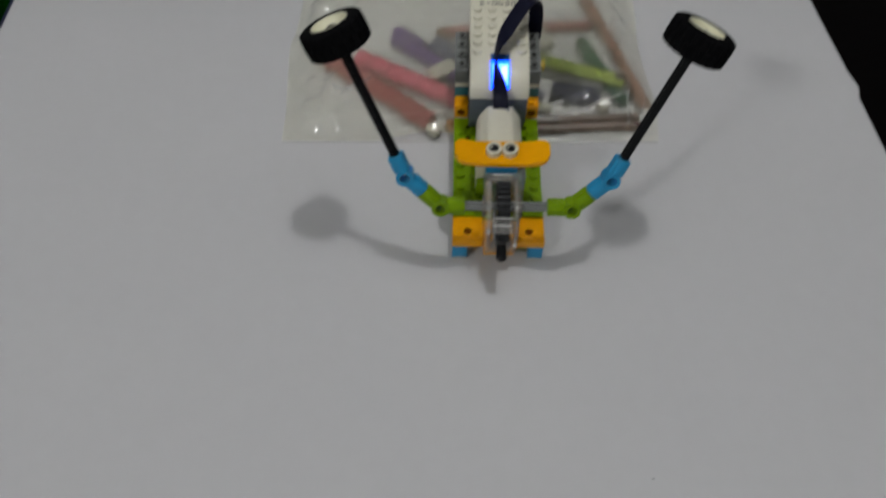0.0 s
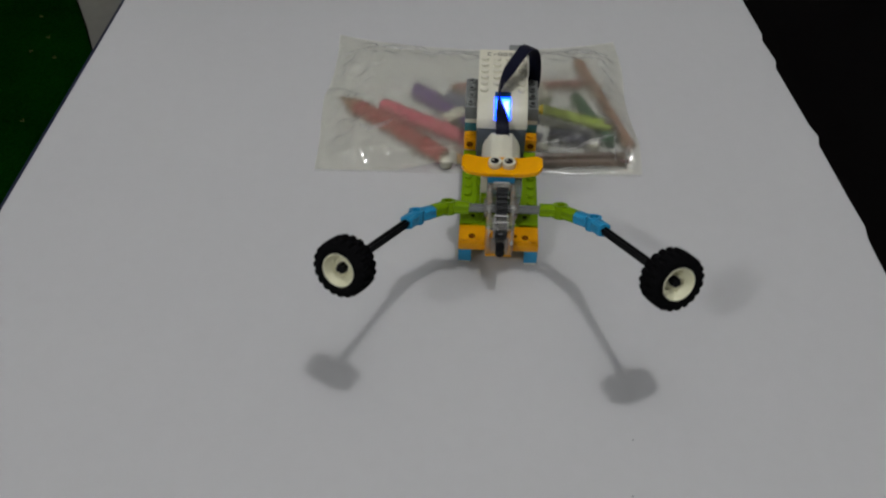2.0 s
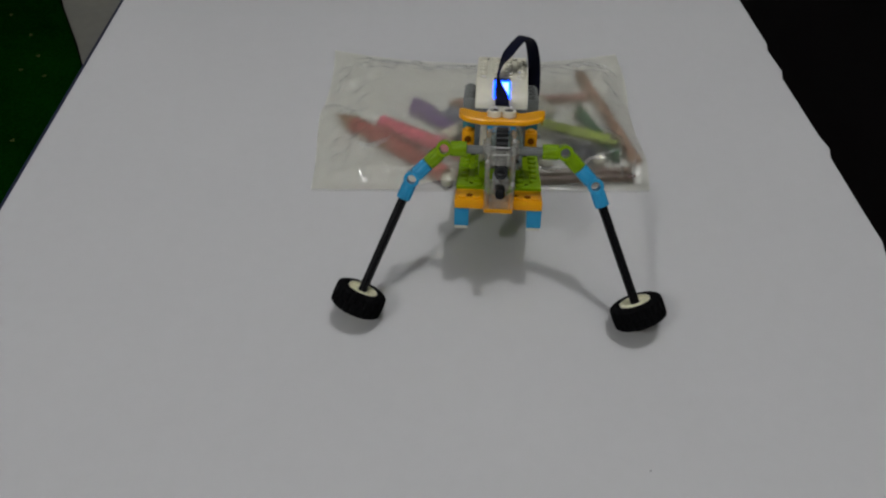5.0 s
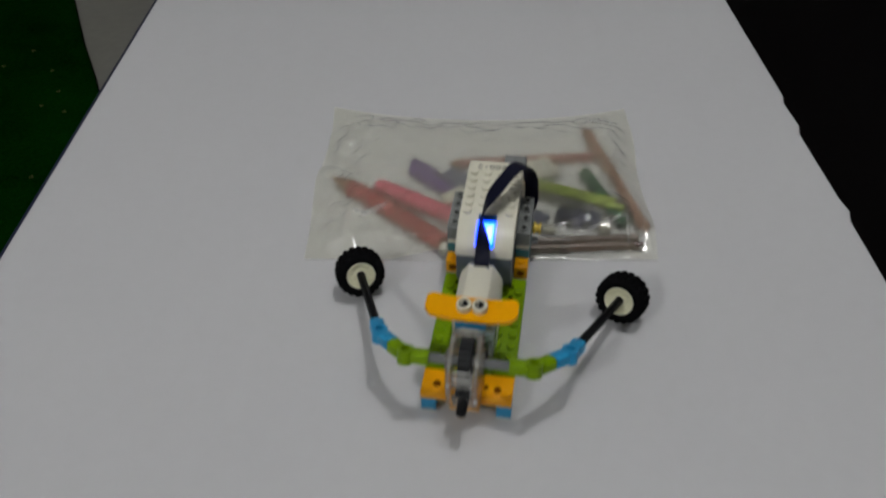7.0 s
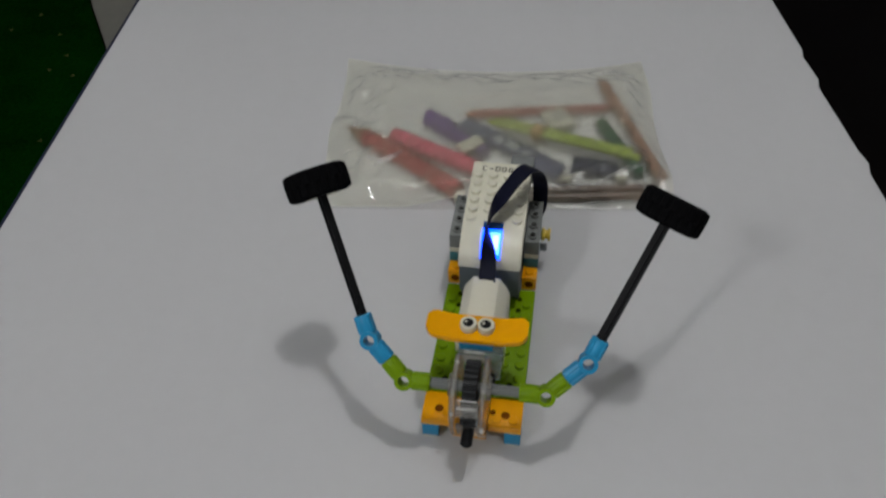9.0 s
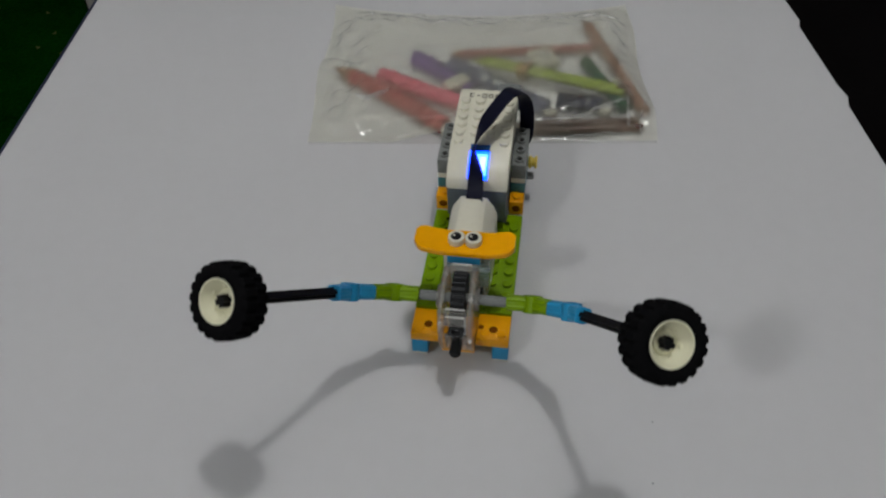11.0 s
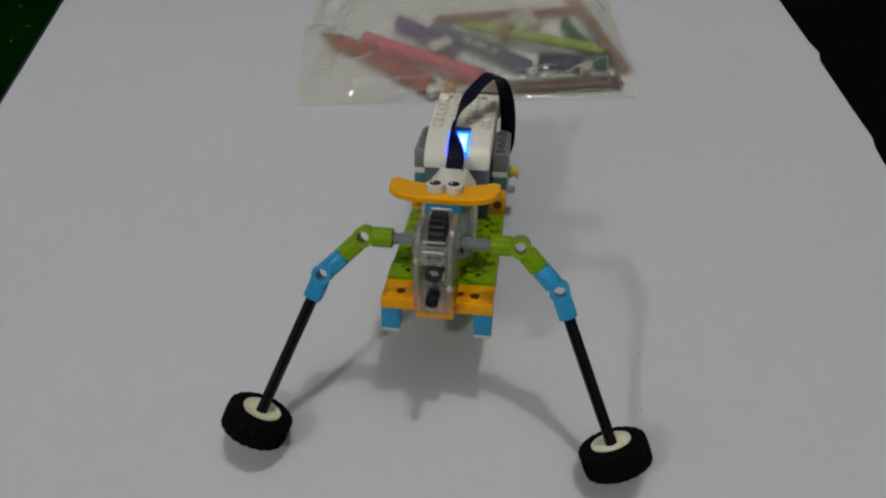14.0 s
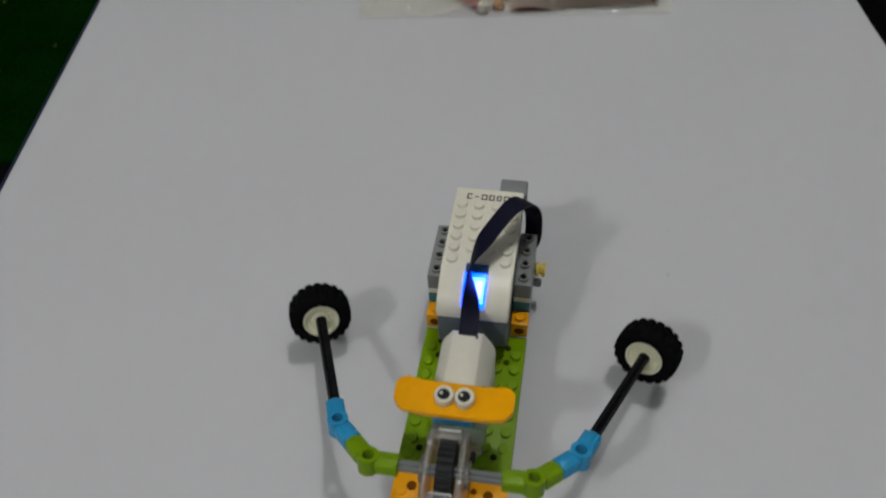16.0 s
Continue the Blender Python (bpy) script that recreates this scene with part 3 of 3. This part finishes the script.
    lathe(bm, V(15.9, 124, 16), V(1, 0, 0), [(0, 2.3), (11.2, 2.3), (11.9, 1.6)], 14)
    part("grey_pin", bm, LIGHTGREY, rb, "grey connector pin")
    # plug and cable
    part("plug", box(B(), 4, 17, 138.4, 149, 51, 62, 0.8), GREY, rb, "grey cable plug")
    line = [((0.3, 60.5, 54.4), (1, 0, 0)), ((0.2, 66, 55.8), (1, 0, -0.1)), ((-0.4, 73, 59.6), (0.85, 0.15, -0.5)), ((-1.6, 81, 63.6), (0.4, 0.35, -0.85)),
            ((-2.4, 86.5, 65.8), (-0.05, 0.42, -0.9)), ((-0.9, 90.5, 71.0), (-0.4, 0.38, -0.7)), ((3.2, 95.2, 77.4), (-0.8, 0.38, -0.25)),
            ((8.2, 101.2, 82.6), (-0.75, 0.5, -0.1)), ((13.0, 108.4, 84.8), (-0.72, 0.65, 0.05)), ((17.2, 116.8, 80.4), (-0.86, 0.48, 0.05)),
            ((20.0, 124.6, 70.0), (-0.95, 0.3, 0.05)), ((21.4, 129.2, 59.5), (-0.97, 0.2, 0.0)), ((21.9, 130.6, 49.5), (-0.97, 0.2, 0)), ((21.6, 131.4, 41.0), (-0.97, 0.2, 0)),
            ((19.5, 132.0, 34.0), (-0.97, 0.2, 0)), ((16.5, 132.6, 29.5), (-0.97, 0.2, 0))]
    bm = B()
    pts = [(V(*p), V(*w).normalized()) for p, w in line]
    fine = []
    for i in range(len(pts) - 1):
        p0, p1, p2, p3 = (pts[max(0, min(len(pts) - 1, i + k))] for k in (-1, 0, 1, 2))
        for j in range(5):
            u = j / 5
            q = 0.5 * ((2 * p1[0]) + (p2[0] - p0[0]) * u + (2 * p0[0] - 5 * p1[0] + 4 * p2[0] - p3[0]) * u * u + (3 * p1[0] - p0[0] - 3 * p2[0] + p3[0]) * u ** 3)
            fine.append((q, p1[1].lerp(p2[1], u).normalized()))
    fine.append(pts[-1])
    rows = []
    for i, (p, w) in enumerate(fine):
        t = (fine[min(i + 1, len(fine) - 1)][0] - fine[max(i - 1, 0)][0]).normalized()
        w = (w - t * w.dot(t)).normalized()
        nn = t.cross(w)
        rows.append([bm.verts.new(p + w * a + nn * b) for a, b in ((-4.1, -0.35), (-4.1, 0.35), (-1.4, 0.6), (1.4, 0.6), (4.1, 0.35), (4.1, -0.35), (1.4, -0.6), (-1.4, -0.6))])
    for p, q in zip(rows, rows[1:]):
        for i in range(8):
            bm.faces.new((p[i], p[(i + 1) % 8], q[(i + 1) % 8], q[i]))
    bm.faces.new(rows[0])
    bm.faces.new(rows[-1][::-1])
    part("cable", bm, CABLE, rb, "navy flat ribbon cable arching over the hub")
    # the turning axle with both arms, made at its zero angle (arms straight ahead)
    bm = B()
    cross_axle(bm, V(G_L + 8, 0, 0), V(G_R - 8, 0, 0), 2.25, 0.9)
    ax = part("drive_axle", bm, AXLE, rb, "grey cross axle carrying both arms")
    ax.location = (0, AX_Y * 0.001, AX_Z * 0.001)
    part("gear", gear_mesh(), GEAR, ax, "dark grey toothed gear", pose(0.0005, 0, 0))
    tyre, rim = tyre_mesh(), rim_mesh()
    for s, gx in ((-1, G_L), (1, G_R)):
        g = V(gx, 0, 0)
        d1, d2 = V(s * S45, -S45, 0), V(s * C67, -S67, 0)
        b = g + d1 * 24
        part("elbow_joint", connector(g - V(s * 12, 0, 0), g, g + d1 * 11.9), LIME, ax, "lime bent elbow joint")
        part("wrist_joint", connector(g + d1 * 12.1, b, b + d2 * 12), AZURE, ax, "azure bent wrist joint")
        bm = B()
        cross_axle(bm, b + d2 * 5, b + d2 * (ARM + 4.5), 2.25, 1.0)
        part("arm_rod", bm, BLACK, ax, "black cross-section arm rod")
        w = b + d2 * ARM
        at = Matrix.Translation(w * 0.001) @ turn_to(d2).to_4x4()
        part("tyre", tyre, RUBBER, ax, "black treaded rubber tyre", at)
        part("rim", rim, CREAM, ax, "cream plastic wheel rim", at)
    return rb, ax


# ---- bag of pencils ----
# soft folds in the film: from, to, height and width
FOLDS = ((-96, 236, -60, 196, 1.3, 4.0), (-40, 240, -20, 205, 1.0, 4.5), (30, 238, 52, 200, 1.2, 4.0), (88, 246, 60, 214, 1.6, 3.5), (92, 230, 70, 190, 1.2, 4.0),
         (-122, 190, -96, 168, 1.1, 3.5), (-118, 104, -88, 120, 1.2, 3.5), (-60, 92, -50, 108, 0.9, 3.0), (10, 190, 50, 196, 0.8, 6.0), (-80, 200, -30, 188, 0.9, 7.0),
         (20, 96, 60, 118, 1.2, 3.0), (60, 120, 90, 134, 1.3, 3.0))


def bag():
    bm = B()
    n, m = 170, 120

    def sheet(up):
        grid = []
        for j in range(m + 1):
            v = j / m
            row = []
            for i in range(n + 1):
                u = i / n
                x = (-127 + 224 * u) * (1 - v) + (-129 + 225 * u) * v
                y = (83 + 3 * u) * (1 - v) + (253 - 2 * u) * v
                y -= 17 * v ** 3 * math.sin(math.pi * min(1, max(0, u))) ** 0.8
                x += 2.5 * math.sin(v * 5) * (1 - abs(2 * u - 1)) * 0.3 + (1.5 * math.sin(v * 9 + 1) if i in (0, n) else 0)
                fill = 1.0
                loose = noise.noise(V(x * 0.03, y * 0.03, 21)) + 0.6 * noise.noise(V(x * 0.09, y * 0.09, 4))
                for e in (u / (0.17 + 0.08 * loose), (1 - u) / (0.10 + 0.05 * loose), v / (0.065 + 0.03 * loose), (1 - v) / (0.26 + 0.13 * loose)):
                    e = min(1, max(0, e))
                    fill *= e * e * (3 - 2 * e)
                h = 1.0
                if up:
                    p = V(x, y, 0)
                    wr = noise.noise(p * 0.016) * 2.4 + noise.noise(p * 0.04 + V(5, 2, 0)) * 1.3 + noise.noise(p * 0.11 + V(1, 8, 0)) * 0.35
                    for fx, fy, gx, gy, high, wide in FOLDS:
                        d = V(gx - fx, gy - fy, 0)
                        k = min(1, max(0, ((x - fx) * d.x + (y - fy) * d.y) / d.length_squared))
                        away = math.hypot(x - fx - d.x * k, y - fy - d.y * k)
                        wr += high * math.sin(math.pi * (0.1 + 0.8 * k)) * math.exp(-(away / wide) ** 2)
                    crumple = (math.exp(-((x - 84) / 20) ** 2 - ((y - 242) / 13) ** 2) + 0.7 * math.exp(-((x - 55) / 42) ** 2 - ((y - 107) / 8) ** 2)
                               + 0.5 * math.exp(-((y - 238) / 7) ** 2) + 0.7 * math.exp(-((x + 78) / 24) ** 2 - ((y - 128) / 12) ** 2)
                               + 0.25 * math.exp(-((x + 105) / 14) ** 2 - ((y - 110) / 26) ** 2))
                    wr += crumple * (noise.noise(p * 0.16) * 2.4 + noise.noise(p * 0.33 + V(9, 0, 0)) * 1.1)
                    slack = min(1, max(0, (118 - y) / 16)) * min(1, max(0, (x + 10) / 15))
                    h = 1.9 + 2.6 * math.exp(-((x - 14.5) / 16) ** 2 - ((y - 149.5) / 14) ** 2) + fill * (13.2 - 4.3 * slack + wr * (1 - 0.4 * slack)) + (1 - fill) * abs(wr) * 0.3 + 0.4
                    # the film lies over the stout pencils
                    for fx, fy, gx, gy, r, z in ((-117, 160, -37, 95, 5.8, 6.4), (-84, 149.5, -3, 102, 6.0, 6.6), (61, 221, 93, 110, 3.6, 6.0)):
                        d = V(gx - fx, gy - fy, 0)
                        k = min(1, max(0, ((x - fx) * d.x + (y - fy) * d.y) / d.length_squared))
                        away = math.hypot(x - fx - d.x * k, y - fy - d.y * k)
                        h = max(h, z + r * min(1, 0.3 + 5 * k) + 0.9 - 0.45 * max(0, away - r))
                row.append(bm.verts.new((x, y, h if up else 0.5)))
            grid.append(row)
        for j in range(m):
            for i in range(n):
                bm.faces.new((grid[j][i], grid[j][i + 1], grid[j + 1][i + 1], grid[j + 1][i]))
        return grid
    sheet(True)
    bag_ob = tagged(new("plastic_bag"), "clear crinkled plastic bag holding short pencils", "plastic bag")
    upper = part("upper_film", bm, FILM, bag_ob, "crinkled glossy upper film")
    bm = B()
    sheet(False)
    lower = part("lower_film", bm, FILM_UNDER, bag_ob)
    upper.visible_shadow = lower.visible_shadow = False
    skin = [v.co * 1000 for v in upper.data.vertices]
    rnd = random.Random(5)
    for p, q, r in (((22, 97), (52, 99), 0.9), ((50, 100), (80, 115), 0.8), ((33, 92), (72, 115), 0.5), ((-92, 110), (-75, 124), 1.7), ((-97, 117), (-88, 113), 1.2), ((-112, 152), (-109, 160), 0.7), ((-107, 148), (-104, 157), 0.7),
                    ((16, 88), (84, 90), 0.5), ((79, 93), (82, 116), 0.9), ((88, 90), (92, 118), 0.6), ((60, 224), (84, 230), 1.9), ((66, 234), (88, 228), 1.6),
                    ((-105, 241), (-90, 231), 1.3), ((-70, 234), (-54, 231), 1.8), ((-34, 229), (-14, 227), 1.0), ((24, 104), (46, 107), 0.6), ((60, 108), (76, 108), 0.6)):
        a, b = V(*p, 0), V(*q, 0)
        side = V(-(b - a).y, (b - a).x, 0).normalized()
        n = max(8, int((b - a).length / 1.6))
        rows = []
        bm = B()
        for i in range(n + 1):
            u = i / n
            c = a.lerp(b, u) + side * (rnd.uniform(-0.25, 0.25) + 0.9 * math.sin(u * 4 + p[0]))
            z = min(skin, key=lambda k: (k.x - c.x) ** 2 + (k.y - c.y) ** 2).z
            w = 1.0 * r * (0.25 + 0.75 * math.sin(math.pi * u) ** 0.5) * rnd.uniform(0.5, 1.3)
            c.z = z + 0.05
            rows.append([bm.verts.new(c + side * e + V(0, 0, h)) for e, h in ((-1.3 * w, -0.3), (-0.85 * w, 0.5 * w), (-0.3 * w, 0.85 * w), (0.3 * w, 0.85 * w), (0.85 * w, 0.5 * w), (1.3 * w, -0.3))])
        for c, d in zip(rows, rows[1:]):
            for i in range(5):
                bm.faces.new((c[i], c[i + 1], d[i + 1], d[i]))
        part("film_crease", bm, FOLD, bag_ob, "shiny folded crease").visible_shadow = False
    return bag_ob


def crumb(x, y, r, seed):
    bm = B()
    bmesh.ops.create_icosphere(bm, subdivisions=1, radius=r)
    for v in bm.verts:
        v.co = v.co * (1 + 0.5 * noise.noise(v.co * 2 + V(seed, 0, 0)))
        v.co = V(v.co.x + x, v.co.y + y, max(0.02, v.co.z * 0.6 + 0.3 * r))
    return thing("crumb", bm, LIGHTGREY, "tiny grey crumb lying on the table", "crumb", group="crumbs on the table")


def pencil(name, p0, p1, r, z, material, label, tip=None, tip_len=0.0, category="pencil"):
    """A rod from tail p1 to tip p0, with a sharpened end where tip is given."""
    a, b = V(*p0, z), V(*p1, z)
    d = (b - a).normalized()
    n = (b - a).length
    bm = B()
    lathe(bm, a + d * tip_len, d, [(0, r), (n - tip_len - 0.4, r), (n - tip_len, r - 0.4)], 8 if tip else 16)
    ob = thing(name, bm, material, label, category, group="pencils in the bag")
    if tip:
        bm = B()
        lathe(bm, a + d * (tip_len - 0.05), -d, [(0, r - 0.05), (tip_len, 0.6)], 10)
        part("tip", bm, tip, ob, "sharpened tip")
    return ob


def bag_contents():
    red = mat("red_lacquer", (0.27, 0.018, 0.024), 0.65)
    pink = mat("pink_plastic", (0.48, 0.055, 0.11), 0.6)
    purple = mat("purple_lacquer", (0.099, 0.037, 0.198), 0.4)
    slate = mat("slate_blue_plastic", (0.062, 0.068, 0.136), 0.3)
    lime = mat("lime_lacquer", (0.223, 0.298, 0.019), 0.4)
    rose = mat("rose_lacquer", (0.27, 0.085, 0.072), 0.4)
    salmon = mat("salmon_lacquer", (0.27, 0.125, 0.085), 0.4)
    green = mat("green_lacquer", (0.012, 0.074, 0.037), 0.4)
    brown = mat("brown_lacquer", (0.062, 0.020, 0.011), 0.4)
    wood = mat("bare_wood", (0.223, 0.099, 0.056), 0.7)
    rubber = mat("cream_rubber", (0.446, 0.434, 0.360), 0.7)
    navy = mat("navy_plastic", (0.012, 0.014, 0.050), 0.3)
    amber = mat("amber_plastic", (0.465, 0.198, 0.025), 0.4)
    tan = mat("tan_band", (0.23, 0.11, 0.02), 0.6)
    pencil("pencil", (-117, 160), (-37, 95), 5.8, 6.4, red, "dark red pencil with a brown sharpened tip", wood, 18)
    pencil("pen", (-84, 149.5), (-3, 102), 6.0, 6.6, pink, "bright pink round plastic pen", None, 0, "pen")
    pencil("crayon", (-62, 169), (-20, 133), 5.0, 5.8, purple, "purple round crayon in the bag", None, 0, "crayon")
    pencil("crayon", (-62, 178), (-44, 163), 3.6, 4.6, purple, "short violet crayon stub in bag", None, 0, "crayon")
    pencil("pencil", (-20, 162), (80, 125), 2.6, 10.3, lime, "thin lime green pencil, tied with another", lime, 6)
    pencil("pencil", (-14, 165.5), (76, 132), 2.3, 10.0, lime, "thin yellow-green pencil, tied with another", lime, 6)
    pencil("pencil", (-37, 176), (66, 185), 3.8, 4.7, rose, "dusty rose pencil with bare tip", wood, 7)
    pencil("pencil", (61, 221), (93, 110), 3.6, 6.0, salmon, "salmon red pencil along the bag side", wood, 9)
    pencil("pencil", (58, 168), (80, 115), 4.2, 5.2, green, "dark green pencil inside the bag", None, 0)
    pencil("pencil", (-17, 91.2), (90, 97.6), 2.8, 3.6, brown, "brown pencil along the bag edge", wood, 6)
    pencil("pencil", (-4, 98.0), (88, 104.2), 2.8, 3.6, brown, "reddish brown pencil along the bag edge", wood, 6)
    bm = box(B(), -9, 9, -5, 5, 0, 4, 1.2)
    bmesh.ops.transform(bm, matrix=pose(-31, 136, 8.7, 4, 0, 38), verts=bm.verts)
    thing("eraser", bm, rubber, "small cream rubber eraser in the bag", "eraser")
    bm = box(B(), -42, 42, -6.8, 6.8, 0, 5.0, 1.6)
    bmesh.ops.transform(bm, matrix=pose(-5, 141, 2.4, 0, 0, -37), verts=bm.verts)
    case = thing("pencil_tin", bm, slate, "slate blue slim case with pale marks", "case")
    for k, (u, w) in enumerate(((-8, 6), (3, 9), (15, 5))):
        bm = box(B(), u - w / 2, u + w / 2, -3.6, 2.4, 4.9, 5.3, 0)
        bmesh.ops.transform(bm, matrix=pose(-5, 141, 2.4, 0, 0, -37), verts=bm.verts)
        part("print_bar", bm, LIGHTGREY, case, "pale printed mark")
    bm = box(B(), -9, 9, -10, 10, 0, 6, 1)
    bmesh.ops.transform(bm, matrix=pose(29, 170, 2.5, 0, 0, 24), verts=bm.verts)
    lab = thing("small_box", bm, rubber, "small pale box with a ring mark", "box")
    bm = ring(B(), V(29, 170, 8.4), V(29, 170, 8.9), 5, 2.8)
    part("ring_mark", bm, LIGHTGREY, lab)
    bm = box(B(), -15, 15, -6, 6, 0, 7, 1.5)
    bmesh.ops.transform(bm, matrix=pose(51, 121, 1.5, 0, 0, -10), verts=bm.verts)
    thing("sharpener", bm, navy, "navy plastic sharpener block in the bag", "sharpener")
    for x, y, m, l in ((-35.5, 90.5, rubber, "cream round bead"), (-24, 95.0, amber, "amber round bead"), (31, 108.5, rubber, "cream round bead"), (67, 112, rubber, "cream round bead")):
        bm = B()
        lathe(bm, V(x, y, 1.4), V(0, 0, 1), [(0, 2.2), (1.2, 4.0), (3.5, 4.6), (6, 4.0), (7.4, 2.0)], 16)
        thing("bead", bm, m, l + " in the bag", "bead", group="beads in the bag")
    bm = B()
    along = V(0.94, -0.35, 0)
    for k in (-2.2, 0.0, 2.4):
        c = V(14.5 + along.x * k, 149.5 + along.y * k, 10.2)
        ring(bm, c - along * 0.9, c + along * 0.9, 6.2, 5.2, 16)
    for a in (0.4, 1.9, 3.3, 4.8):
        rod(bm, V(14.5, 149.5, 15.2), V(14.5 + 6.5 * math.cos(a), 149.5 + 6.5 * math.sin(a), 14.2), 1.0, 8, 0.3)
    thing("rubber_band", bm, tan, "tan knotted band round the lime pencils", "rubber band")


toy, axle = robot()
bag_contents()
bag()
crumb(68.3, -117.6, 0.55, 1)
crumb(64.5, -148.7, 0.6, 4)


# ---- movement ----
def motions():
    walk(toy, [
        (0, pose(0.0000, 0.0000, 0.0000, 0.06, 0.06, -0.30)),
        (0.5, pose(-0.0003, -0.0000, -0.0002, 0.10, 0.05, -0.36)),
        (1, pose(-0.0011, 0.0012, -0.0004, -0.20, 0.01, -0.69)),
        (1.5, pose(-0.0004, 0.0003, -0.0003, 0.07, 0.09, -0.46)),
        (2, pose(-0.0008, 0.0005, -0.0002, 0.06, -0.09, -0.89)),
        (2.5, pose(-0.0011, 0.0007, -0.0002, 0.06, 0.01, -0.92)),
        (3, pose(-0.0012, 0.0006, -0.0001, 0.04, 0.04, -0.91)),
        (3.5, pose(-0.0006, -0.0004, 0.0030, -1.30, -0.10, -0.30)),
        (4, pose(-0.0009, -0.0012, 0.0200, -8.03, -0.19, -0.81)),
        (4.2, pose(-0.0013, 0.0021, 0.0233, -10.10, -0.16, -0.44)),
        (4.5, pose(-0.0031, 0.0028, 0.0313, -13.95, -0.12, -1.15)),
        (4.8, pose(-0.0049, 0.0035, 0.0380, -17.00, -0.07, -1.86)),
        (5.1, pose(-0.0064, 0.0040, 0.0447, -20.10, -0.11, -2.55)),
        (5.4, pose(-0.0080, 0.0045, 0.0499, -22.55, -0.15, -3.24)),
        (5.7, pose(-0.0095, 0.0050, 0.0533, -24.20, -0.18, -3.93)),
        (6, pose(-0.0111, 0.0055, 0.0545, -24.80, -0.22, -4.62)),
        (6.25, pose(-0.0122, 0.0058, 0.0535, -24.30, -0.24, -5.13)),
        (6.5, pose(-0.0142, 0.0033, 0.0519, -22.47, -0.17, -6.11)),
        (6.8, pose(-0.0156, -0.0073, 0.0321, -14.33, -0.17, -6.04)),
        (7, pose(-0.0194, -0.0323, -0.0008, 0.39, 0.02, -6.62)),
        (7.5, pose(-0.0221, -0.0792, -0.0009, -0.38, 0.07, -5.09)),
        (8, pose(-0.0221, -0.0808, -0.0010, -0.09, 0.01, -5.19)),
        (8.5, pose(-0.0232, -0.0807, -0.0004, -0.33, -0.07, -5.49)),
        (9, pose(-0.0235, -0.0823, -0.0009, -0.11, -0.23, -5.74)),
        (9.2, pose(-0.0232, -0.0834, -0.0006, 0.00, -0.18, -5.62)),
        (11.3, pose(-0.0227, -0.0851, 0.0006, -0.00, -0.00, -5.84)),
        (11.5, pose(-0.0229, -0.0862, 0.0009, 0.00, 0.13, -6.08)),
        (12, pose(-0.0219, -0.0886, 0.0017, 0.06, 0.23, -5.91)),
        (12.5, pose(-0.0225, -0.0878, 0.0009, -0.14, 0.21, -5.96)),
        (13, pose(-0.0229, -0.0877, 0.0031, -1.40, 0.04, -5.62)),
        (13.5, pose(-0.0250, -0.1151, 0.0264, -11.43, -0.10, -5.51)),
        (14, pose(-0.0289, -0.1373, 0.0407, -18.02, -0.06, -6.38)),
        (14.5, pose(-0.0307, -0.1596, 0.0500, -22.35, -0.22, -5.93)),
        (15, pose(-0.0370, -0.1979, 0.0549, -24.65, -0.01, -6.54)),
        (15.5, pose(-0.0411, -0.2408, 0.0462, -20.76, -0.32, -6.31)),
        (16, pose(-0.0469, -0.2875, 0.0042, -1.52, -0.18, -7.16)),
    ])
    turns = [(0, -108.8), (0.5, -87.5), (1, -64.1), (1.5, -43.7), (2, -23), (2.5, -4), (3, 18.9), (3.5, 26), (4, 45.4), (4.2, 50.5), (4.8, 70.2), (5.4, 92.6), (6, 114.9), (6.5, 132.8), (6.8, 147.6), (7, 159.8), (7.5, 174), (8, 194.7), (8.5, 217.6), (9, 231.9), (9.2, 239.7), (9.9, 269.3), (10.6, 299.1), (11.3, 328.8), (11.5, 338.6), (12, 358.5), (12.5, 379.9), (13, 386.8), (13.5, 414.9), (14, 433.1), (14.5, 452.4), (15, 474.2), (15.5, 497.2), (16, 524.4)]
    walk(axle, [(t, pose(0, AX_Y * 0.001, AX_Z * 0.001, a)) for t, a in turns])


motions()
